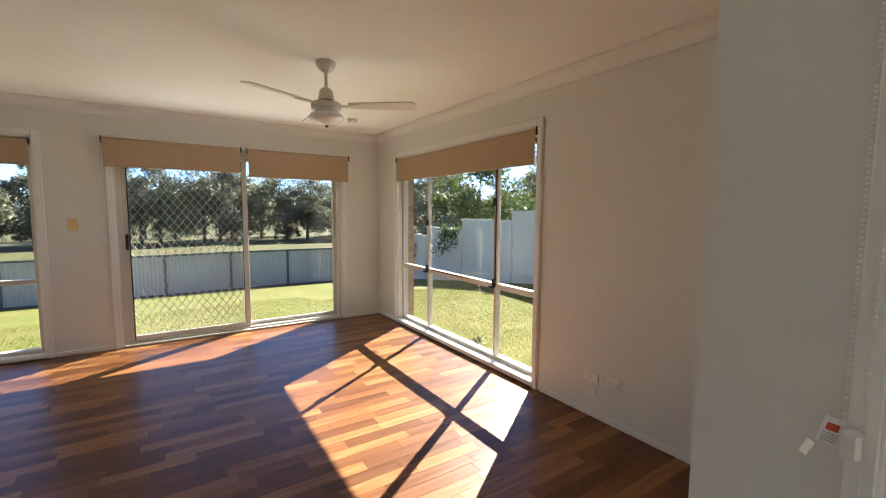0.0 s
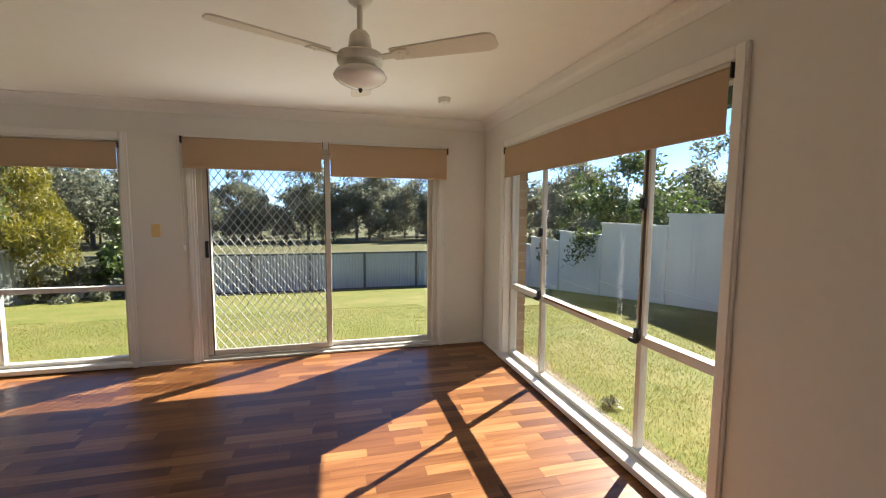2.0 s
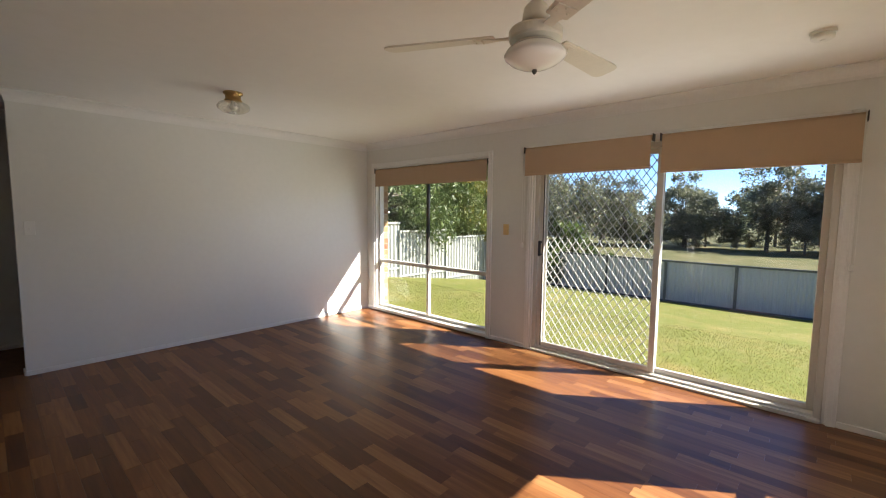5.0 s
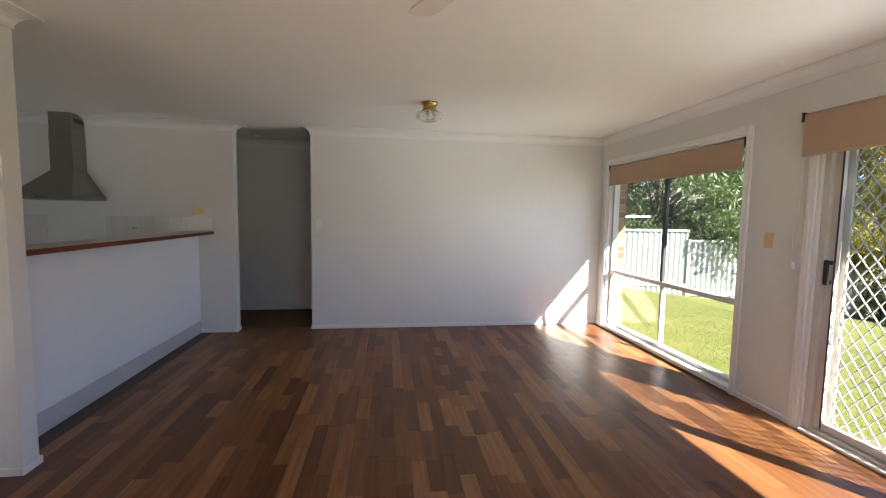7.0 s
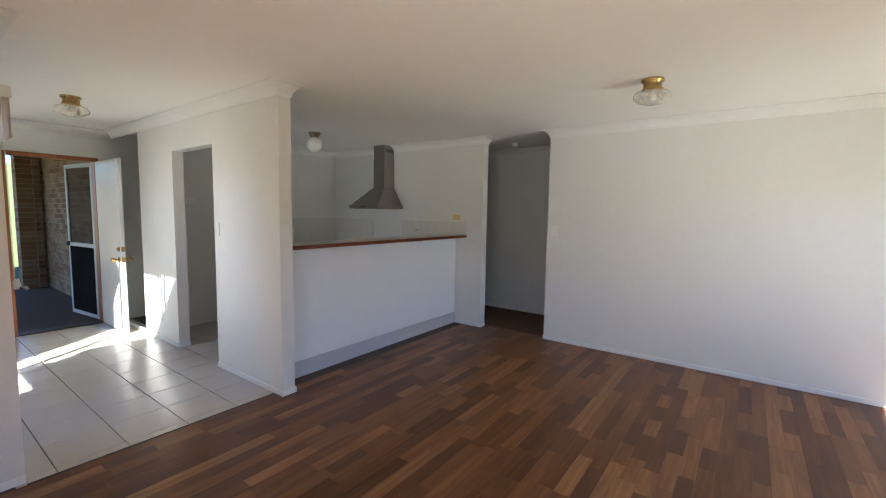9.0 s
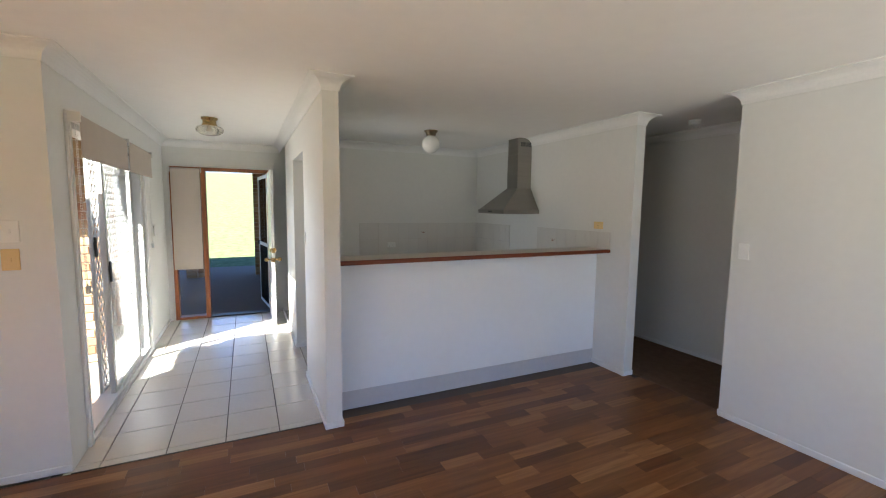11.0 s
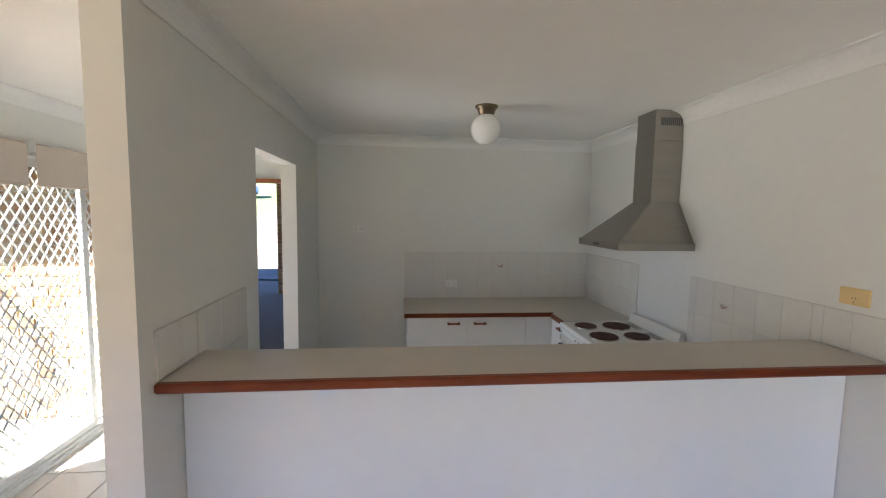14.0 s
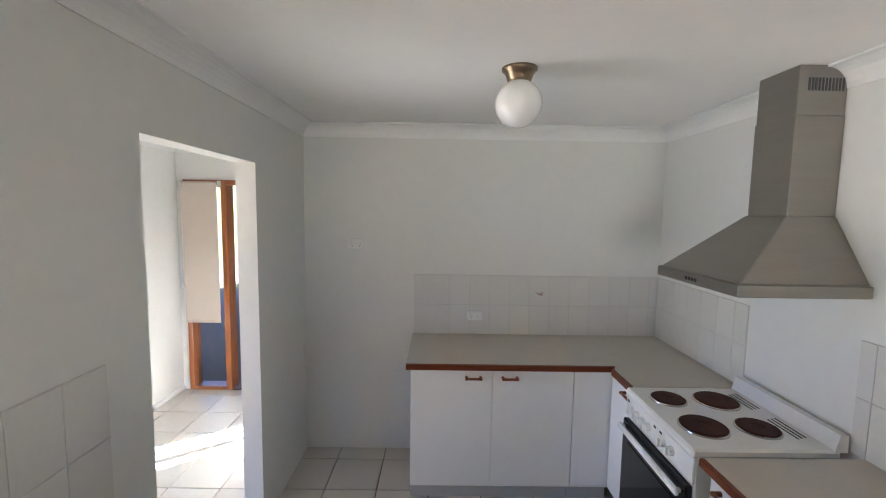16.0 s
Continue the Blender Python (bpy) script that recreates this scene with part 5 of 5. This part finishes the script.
for x in (-0.45, 0.92):
    p = thing("porch_pillar", "square cream face-brick porch pillar", "brick pillar", (x, -7.25, -0.045), group="porch pillars")
    part("core", boxes((0.012, 0.318, 0.012, 0.318, 0, 2.45)), M_MORTAR, p)
    bm = bmesh.new()
    for c in range(28):
        z = c * 0.086
        for q in range(4):
            o = 0.005
            if (c + q) % 2:
                rows = {0: (0, 0.225, 0, 0.105), 1: (0.225, 0.33, 0, 0.225), 2: (0.105, 0.33, 0.225, 0.33), 3: (0, 0.105, 0.105, 0.33)}
            else:
                rows = {0: (0, 0.105, 0, 0.105), 1: (0.115, 0.33, 0, 0.105), 2: (0.115, 0.33, 0.225, 0.33), 3: (0, 0.105, 0.115, 0.33)}
            a = rows[q]
            box(bm, a[0] + o, a[1] - o, a[2] + o, a[3] - o, z + 0.005, z + 0.081)
    ob = part("brick_courses", bm, M_BRICK_R, p)
    tagged(ob, kind="stuff")


def corrugated(bm, p, q, z0a, z0b, h, pitch=0.11, depth=0.018):
    """Ribbed steel sheet between two plan points."""
    p, q = Vector(p), Vector(q)
    d = (q - p)
    n = max(2, int(d.length / pitch))
    nrm = Vector((-d.y, d.x)).normalized()
    prev = None
    for k in range(n * 4 + 1):
        f = k / (n * 4)
        u = p + d * f + nrm * (depth if k % 4 in (1, 2) else 0.0)
        z0 = z0a + (z0b - z0a) * f
        cur = (bm.verts.new((u.x, u.y, z0)), bm.verts.new((u.x, u.y, z0 + h)), bm.verts.new((u.x + nrm.x * 0.003, u.y + nrm.y * 0.003, z0 + h)), bm.verts.new((u.x + nrm.x * 0.003, u.y + nrm.y * 0.003, z0)))
        if prev:
            for a, b in ((0, 1), (1, 2), (2, 3), (3, 0)):
                bm.faces.new((prev[a], prev[b], cur[b], cur[a]))
        prev = cur


def fence(name, label, p, q, span, h, mat, post_mat, step=False, base=None, pitch=0.11, depth=0.018):
    f = thing(name, label, "metal fence", kind="structure")
    p, q = Vector(p), Vector(q)
    n = max(1, round((q - p).length / span))
    dirn = (q - p).normalized()
    ang = math.degrees(math.atan2(dirn.y, dirn.x))
    for k in range(n + 1):
        u = p + (q - p) * k / n
        z = ground_z(u.x, u.y) if base is None else base(u.y)
        if k < n:
            w = p + (q - p) * (k + 1) / n
            zw = ground_z(w.x, w.y) if base is None else base(w.y)
            if step:
                z = zw = max(z, zw)
            bm = bmesh.new()
            sink = 0.45 if step else -0.03
            corrugated(bm, u + dirn * 0.03, w - dirn * 0.03, z - sink, zw - sink, h + sink - 0.03, pitch, depth)
            part("panel", bm, mat, f)
            bm = bmesh.new()
            for zz in (z + h - 0.06, z + 0.0):
                dz = zw - z
                m = pose(u.x, u.y, zz, 0, 0, ang)
                L = (w - u).length
                vs = [m @ Vector(c) for c in ((0, -0.035, 0), (L, -0.035, dz), (L, 0.03, dz), (0, 0.03, 0))]
                lo = [bm.verts.new(v) for v in vs]
                hi = [bm.verts.new(v + Vector((0, 0, 0.065))) for v in vs]
                for i in range(4):
                    bm.faces.new((lo[i], lo[(i + 1) % 4], hi[(i + 1) % 4], hi[i]))
                bm.faces.new(lo), bm.faces.new(hi)
            part("rail", bm, post_mat if mat is M_FENCE_G else mat, f)
        bm = boxes((-0.045, 0.045, -0.04, 0.045, -0.3, h + 0.01))
        local(bm, pose(u.x, u.y, z, 0, 0, ang))
        part("post", bm, post_mat, f)
    return f


fence("fence_north", "grey ribbed steel boundary fence with dark posts", (-8.6, 18.0), (8.3, 18.0), 2.1, 1.5, M_FENCE_G, M_POST)
fence("fence_east", "pale cream flat steel panel fence, stepped down the slope", (6.3, -2.0), (8.3, 18.0), 2.4, 1.6, M_FENCE_C, M_FENCE_C, step=True, pitch=0.8, depth=0.008)
fence("fence_west", "sunlit cream ribbed steel boundary fence, stepped along the slope", (-9.4, 2.0), (-8.6, 18.0), 2.4, 1.62, M_FENCE_W, M_FENCE_W, step=True, pitch=0.15, depth=0.034)


# ---------------------------------------------------------------- trees
def tree(name, label, x, y, height, spread, leaf, mat, seed, leaves=2600, size=0.28, trunk=0.16, low=0.25, clumps=26, droop=0.0, base=None, bark=None):
    """A tapered, forked trunk and a crown of leaf sprays gathered in uneven clumps."""
    rnd = random.Random(seed)
    z0 = ground_z(x, y) - 0.1 if base is None else base
    t = thing(name, label, "tree", (x, y, z0), group=name + "s")
    bm = bmesh.new()
    fork = height * (0.35 + 0.15 * rnd.random())
    lean = Vector((rnd.uniform(-0.06, 0.06), rnd.uniform(-0.06, 0.06), 1)) * fork
    tube(bm, (0, 0, 0), lean, trunk, trunk * 0.65, 8)
    cents = []
    for k in range(clumps):
        a, rr = rnd.uniform(0, 2 * math.pi), spread * math.sqrt(rnd.random())
        top_f = 1 - 0.55 * (rr / spread) ** 2
        zc = height * (low + (0.96 * top_f - low) * rnd.random() ** 0.7)
        cents.append((Vector((rr * math.cos(a), rr * math.sin(a), zc)), spread * rnd.uniform(0.16, 0.34)))
    for c, r in cents[: max(8, clumps // 2)]:
        mid = lean.lerp(c, 0.5) + Vector((rnd.uniform(-0.3, 0.3), rnd.uniform(-0.3, 0.3), 0.3)) * spread * 0.1
        tube(bm, lean * rnd.uniform(0.75, 1.0), mid, trunk * 0.4, trunk * 0.22, 6)
        tube(bm, mid, c, trunk * 0.22, trunk * 0.06, 5)
    part("trunk", bm, bark or M_BARK, t)
    verts, faces = [], []
    per = leaves // clumps
    for c, r in cents:
        for _ in range(per):
            d = Vector((rnd.gauss(0, 1), rnd.gauss(0, 1), rnd.gauss(0, 0.75))).normalized() * r * rnd.random() ** 0.45
            p = c + d
            ax = Vector((rnd.uniform(-1, 1), rnd.uniform(-1, 1), rnd.uniform(-0.9 - droop, 0.5 - droop))).normalized()
            sd = ax.cross(Vector((rnd.uniform(-1, 1), rnd.uniform(-1, 1), rnd.uniform(-1, 1)))).normalized()
            L = size * rnd.uniform(0.5, 1.3)
            wd = L * leaf
            b = len(verts)
            verts += [p - ax * L * 0.5, p + sd * wd, p + ax * L * 0.5 + Vector((0, 0, -L * 0.1)), p - sd * wd]
            faces.append((b, b + 1, b + 2, b + 3))
    d = bpy.data.meshes.new("crown")
    d.from_pydata([tuple(v) for v in verts], [], faces)
    d.materials.append(mat)
    ob = new("crown", d)
    ob.parent = t
    return t


GUM = "grey-green eucalyptus tree beyond the paddock"
proto = [tree("gum_tree", GUM, -12 + 9 * k, 66, 10.5 + 1.5 * (k % 3), 4.6 + 0.5 * k, 0.22, M_GUM, 11 + k, leaves=11000, size=0.42, trunk=0.24, low=0.13, clumps=50) for k in range(4)]
rnd = random.Random(5)
for k in range(46):
    x = -95 + k * 4.3 + rnd.uniform(-1.5, 1.5)
    y = 60 + rnd.uniform(0, 26) - 0.10 * abs(x)
    s = rnd.uniform(0.62, 1.0)
    src = proto[rnd.randrange(4)]
    ob = copy_thing(src, Matrix.Translation((x, y, ground_z(x, y) - 0.2)) @ pose(0, 0, 0, 0, 0, rnd.uniform(0, 360)))
    ob.scale = (s, s, s * rnd.uniform(0.85, 1.1))
for k in range(18):
    x = -62 + k * 7.0 + rnd.uniform(-2.5, 2.5)
    y = 58 + rnd.uniform(0, 12)
    s = rnd.uniform(0.28, 0.5)
    ob = copy_thing(proto[rnd.randrange(4)], Matrix.Translation((x, y, ground_z(x, y) - 0.3)) @ pose(0, 0, 0, 0, 0, rnd.uniform(0, 360)))
    ob.scale = (s * 1.25, s * 1.25, s)
for k in range(16):
    y = 4 + k * 4.0 + rnd.uniform(-1, 1)
    x = 26 + rnd.uniform(0, 18) - 0.1 * y
    ob = copy_thing(proto[k % 4], Matrix.Translation((x, y, ground_z(x, y) - 0.2)) @ pose(0, 0, 0, 0, 0, rnd.uniform(0, 360)))
    s = rnd.uniform(0.6, 0.95)
    ob.scale = (s, s, s)
for k in range(10):
    y = 20 + k * 5.0
    x = -24 - rnd.uniform(0, 14)
    ob = copy_thing(proto[k % 4], Matrix.Translation((x, y, ground_z(x, y) - 0.2)) @ pose(0, 0, 0, 0, 0, rnd.uniform(0, 360)))
    s = rnd.uniform(0.8, 1.1)
    ob.scale = (s, s, s)
tree("wattle_tree", "large yellow-green wattle hanging over the boundary fence", -10.1, 17.2, 6.4, 2.6, 0.13, M_WATTLE, 31, leaves=46000, size=0.17, trunk=0.16, low=0.08, clumps=56, droop=0.4)
tree("wattle_tree", "dark feathery green tree behind the boundary fence", -12.8, 12.8, 8.0, 4.4, 0.13, M_SHRUB, 32, leaves=52000, size=0.19, trunk=0.2, low=0.2, clumps=64, droop=0.4)
tree("wattle_tree", "dark feathery green tree behind the boundary fence", -15.0, 7.0, 8.0, 4.0, 0.13, M_SHRUB, 36, leaves=34000, size=0.2, trunk=0.2, low=0.2, clumps=50, droop=0.4)
tree("garden_tree", "light green tree leaning over the cream fence", 12.2, 15.5, 5.4, 2.6, 0.2, M_SHRUB, 33, leaves=12000, size=0.24, trunk=0.1, low=0.3, clumps=40)
tree("garden_tree", "dark green tree behind the cream fence", 10.2, 23.0, 7.2, 2.2, 0.2, M_GUM, 34, leaves=9000, size=0.3, trunk=0.14, low=0.12, clumps=36)
tree("garden_tree", "light green shrub behind the grey fence", -6.7, 19.6, 3.2, 1.9, 0.3, M_SHRUB, 35, leaves=7000, size=0.2, trunk=0.05, low=0.1, clumps=26)
tree("garden_tree", "light green shrub spilling over the cream fence", 9.3, 13.6, 2.9, 1.4, 0.28, M_GUM, 37, leaves=3200, size=0.17, trunk=0.05, low=0.35, clumps=24)
tree("garden_tree", "low dark shrub in front of the fence corner", -7.6, 17.3, 1.7, 1.3, 0.3, M_GUM, 38, leaves=4000, size=0.18, trunk=0.04, low=0.08, clumps=20)

vine = thing("fence_vine", "leafy vine trailing over the cream fence", "vine", (7.62, 11.3, ground_z(7.6, 11.3)))
rnd = random.Random(51)
bm = bmesh.new()
verts, faces = [], []
for k in range(3):
    p = Vector((-0.06, rnd.uniform(-0.9, 0.9), 1.75))
    for step in range(rnd.randrange(5, 11)):
        q = p + Vector((rnd.uniform(-0.06, 0.0), rnd.uniform(-0.13, 0.13), -rnd.uniform(0.06, 0.12)))
        tube(bm, p, q, 0.006, n=5)
        for _ in range(26 if step < 3 else 8):
            c = q + Vector((rnd.gauss(0, 0.07), rnd.gauss(0, 0.16), rnd.gauss(0.03, 0.08)))
            a = Vector((rnd.uniform(-1, 1), rnd.uniform(-1, 1), rnd.uniform(-1, 1))).normalized() * 0.06
            s = a.cross(Vector((0.3, 0.5, 0.8))).normalized() * 0.025
            b = len(verts)
            verts += [tuple(c - a), tuple(c + s), tuple(c + a), tuple(c - s)]
            faces.append((b, b + 1, b + 2, b + 3))
        p = q
part("stems", bm, M_BARK, vine)
d = bpy.data.meshes.new("leaves")
d.from_pydata(verts, [], faces)
d.materials.append(M_SHRUB)
ob = new("leaves", d)
ob.parent = vine

# fold-out clothesline on the outer wall
cl = thing("clothesline", "white metal fold-out clothesline fixed to the house wall", "clothesline", (-5.45, 5.6, 1.4))
for x in (-0.8, 0.8):
    bm = bmesh.new()
    tube(bm, (x, -0.06, 0), (x, 1.4, 0.02), 0.014, n=8)
    tube(bm, (x, -0.06, -0.5), (x, 0.6, 0), 0.01, n=8)
    part("arm", bm, M_TRIM, cl)
for y in (0.0, 1.4):
    bm = bmesh.new()
    tube(bm, (-0.8, y, 0.0 if y == 0 else 0.02), (0.8, y, 0.0 if y == 0 else 0.02), 0.014, n=8)
    part("bar", bm, M_TRIM, cl)
for k in range(6):
    bm = bmesh.new()
    tube(bm, (-0.8, 0.2 + k * 0.2, 0.014), (0.8, 0.2 + k * 0.2, 0.014), 0.003, n=5)
    part("line", bm, M_PAPER, cl)


# ---------------------------------------------------------------- brickwork
BL_, BH_, BJ_ = 0.230, 0.076, 0.010


def brick_rows(a0, a1, z0, z1):
    """Running bond: (start, end, bottom) of each brick that fits between a0 and a1."""
    out, c, z = [], 0, z0
    while z + BH_ <= z1:
        a = a0 - (BL_ + BJ_) / 2 * (c % 2)
        while a < a1 - 0.02:
            lo, hi = max(a, a0), min(a + BL_, a1)
            if hi - lo > 0.03:
                out.append((lo, hi, z))
            a += BL_ + BJ_
        z += BH_ + BJ_
        c += 1
    return out


b = bmesh.new()
box(b, 0, BL_, 0, 0.012, 0, BH_, r=0.004)
brick_full = mesh("brick", b, M_BRICK)
for lo, hi, z in brick_rows(HE + T + 0.012, 3.3, -0.07, 2.35):
    if hi - lo > BL_ - 0.001:
        ob = new("brick", brick_full)
        ob.parent, ob.location = garage, (lo, -1.764, z)
    else:
        part("brick", boxes((lo, hi, -1.764, -1.752, z, z + BH_), r=0.004), M_BRICK, garage)
bm = bmesh.new()
for lo, hi, z in brick_rows(3.31, 6.0, -0.07, 2.35):
    box(bm, lo, hi, -1.764, -1.752, z, z + BH_)
tagged(part("bricks_joined", bm, M_BRICK_R, garage), kind="stuff")
bm = bmesh.new()
for lo, hi, z in brick_rows(-7.30, ENTRY - T - 0.01, -0.04, 2.38):
    box(bm, -0.49, -0.478, lo, hi, z, z + BH_)
tagged(part("bricks_joined", bm, M_BRICK_R, porch_wall), kind="stuff")
for holder, jambs in (("brick_wall_north", [(WW[0], -1), (WW[1], 1), (SD[0], -1), (SD[1], 1)]), ("brick_wall_east", [(EW[0], -1), (EW[1], 1)])):
    bm = bmesh.new()
    for j, s in jambs:
        z, c = -0.07, 0
        while z < 2.2:
            L = 0.23 if c % 2 else 0.11
            lo, hi = sorted((j - s * 0.004, j + s * L))
            if holder.endswith("north"):
                box(bm, lo, hi, N + T + 0.004, N + T + 0.13, z, z + BH_)
            else:
                box(bm, E + T + 0.004, E + T + 0.13, lo, hi, z, z + BH_)
            z += BH_ + BJ_
            c += 1
    tagged(part("bricks_joined", bm, M_BRICK_R, bpy.data.objects[holder]), kind="stuff")

# ---------------------------------------------------------------- floor finishes
FLOORY = 0.58
planks = tagged(new("floor"), "mixed brown wood-look strip floor with satin finish", "floor", kind="structure")
pl_mesh = {}


def plank_mesh(L, w):
    key = (round(L, 2), round(w, 3))
    if key not in pl_mesh:
        b = bmesh.new()
        box(b, 0, key[0] - 0.0008, 0, key[1] - 0.0008, -0.012, 0.0, r=0.0006)
        pl_mesh[key] = mesh("plank", b, M_PLANK)
    return pl_mesh[key]


rnd = random.Random(77)
PW = 0.085
rest, count, rowi = bmesh.new(), 0, 0
y = FLOORY
while y < N:
    w = min(PW, N - y)
    x = W - 0.12 - rnd.uniform(0, 0.5)
    while x < E:
        L = rnd.choice((0.26, 0.33, 0.42, 0.52, 0.62))
        a, b = max(x, W - 0.08 if 0.84 < y < 1.68 else W), min(x + L, E)
        if b - a > 0.01:
            near = 0.9 < y < 3.0 and -1.6 < a < 1.4
            if near and count < 300 and b - a > L - 0.001 and w == PW:
                ob = new("plank", plank_mesh(L, w))
                ob.location, ob.parent = (a, y, 0), planks
                count += 1
            else:
                box(rest, a, b - 0.0008, y, y + w - 0.0008, -0.012, 0.0)
        x += L
    y += PW
ob = part("planks_joined", rest, M_PLANK_R, planks)
tagged(ob, kind="stuff")

tiles = tagged(new("tile_floor"), "cream glazed ceramic floor tiles with dark grout", "tile floor", kind="structure")
tb = bmesh.new()
box(tb, 0, 0.325, 0, 0.325, -0.012, 0.0, r=0.0015)
tile_full = mesh("tile", tb, M_TILE)
TS = 0.332
X0, Y0 = 0.880 - 13 * 0.332, 0.502 - 12 * 0.332
for i in range(16):
    for j in range(14):
        x, y = X0 + i * TS, Y0 + j * TS
        for zx0, zx1, zy0, zy1 in ((WK, KE, KS, 0.35), (KE, HE + 0.04, ENTRY - 0.02, 0.575)):
            a, b, c, d = max(x, zx0), min(x + 0.325, zx1), max(y, zy0), min(y + 0.325, zy1)
            if b - a < 0.01 or d - c < 0.01:
                continue
            if b - a > 0.324 and d - c > 0.324:
                ob = new("tile", tile_full)
                ob.location, ob.parent = (x, y, 0), tiles
            else:
                bm = boxes((a, b, c, d, -0.012, 0.0))
                part("tile", bm, M_TILE, tiles)
solid("floor_trim", boxes((HW, HE, 0.572, 0.584, -0.012, 0.003)), M_SEAL, "thin dark strip between tiles and strip floor", "floor trim")


def splashback(name, m, widths, rows, h=0.2195):
    """Wall tiles on a grout bed; m puts local x along the wall, y out of it and z up."""
    s = tagged(new(name), "white glazed wall tiles behind the worktop", "splashback", kind="structure")
    s.matrix_world = m
    part("grout", boxes((0, sum(widths), -0.001, 0.004, 0, rows * h)), M_WGROUT, s)
    for r in range(rows):
        x = 0.0
        for ww in widths:
            part("tile", boxes((x + 0.0012, x + ww - 0.0012, 0.004, 0.0075, r * h + 0.0012, (r + 1) * h - 0.0012), r=0.001), M_WTILE, s)
            x += ww
    return s


TW = 0.1455
splashback("splashback_south", pose(WK + 0.008, KS, CT), [0.06] + [TW] * 10 + [0.26], 2)
splashback("splashback_west", pose(WK, -1.07, CT, 0, 0, 270), [0.095] + [TW] * 5 + [0.075], 2)
splashback("splashback_west_2", pose(WK, 0.345, CT, 0, 0, 270), [0.05] + [TW] * 5 + [0.06], 2)
splashback("splashback_west_3", pose(WK, 0.605, 1.168, 0, 0, 270), [TW, 0.115], 1, h=0.161)
splashback("splashback_east", pose(KE, -0.155, CT, 0, 0, 90), [TW] * 3 + [0.06], 2)
splashback("splashback_east_2", pose(KE, 0.345, 1.168, 0, 0, 90), [0.115, TW], 1, h=0.161)


def motif(m):
    """A small painted sprig on a wall tile."""
    t = thing("tile_motif", "faded pink leaf sprig painted on a tile", "tile decoration", group="tile motifs")
    t.matrix_world = m
    for a, L in ((-55, 0.05), (-25, 0.035), (20, 0.04), (50, 0.05), (80, 0.03)):
        bm = bmesh.new()
        prism(bm, [(0, 0), (L * 0.35, 0.004), (L, 0.0), (L * 0.35, -0.004)], "z", 0.0, 0.0008)
        bmesh.ops.transform(bm, matrix=pose(0, 0, 0, 90, 0, 0) @ pose(0, 0, 0, 0, 0, 90 + a), verts=bm.verts[:])
        part("leaf", bm, M_MOTIF, t)


motif(pose(-2.235, KS + 0.009, 1.185, 0, 0, 0))
motif(pose(WK + 0.009, -0.205, 1.185, 0, 0, 90))


# ---------------------------------------------------------------- parked car by the street
cz = ground_z(11.7, -31.0)
car = thing("car", "dark blue hatchback parked by the street", "car", (11.7, -31.0, cz))
bm = bmesh.new()
prism(bm, [(-2.0, 0.28), (2.0, 0.28), (2.05, 0.6), (1.9, 0.85), (1.05, 0.95), (0.45, 1.42), (-1.15, 1.46), (-1.85, 0.98), (-2.05, 0.9), (-2.08, 0.5)], "y", -0.85, 0.85)
bmesh.ops.bevel(bm, geom=bm.edges[:], offset=0.07, segments=2, affect="EDGES")
part("body", bm, M_CAR, car, smooth=False)
for s in (-0.853, 0.853):
    bm = bmesh.new()
    prism(bm, [(0.92, 0.95), (0.42, 1.34), (-1.08, 1.38), (-1.6, 1.0)], "y", s - 0.006, s + 0.006)
    part("side_window", bm, M_CARGLASS, car)
for wx in (-1.3, 1.3):
    for s in (-0.78, 0.78):
        bm = bmesh.new()
        tube(bm, (wx, s - 0.1, 0.31), (wx, s + 0.1, 0.31), 0.31, n=24)
        wh = part("wheel", bm, M_BLACK, car)
        bm = bmesh.new()
        tube(bm, (wx, s - 0.105, 0.31), (wx, s + 0.105, 0.31), 0.19, n=20)
        part("rim", bm, M_CHROME, wh)
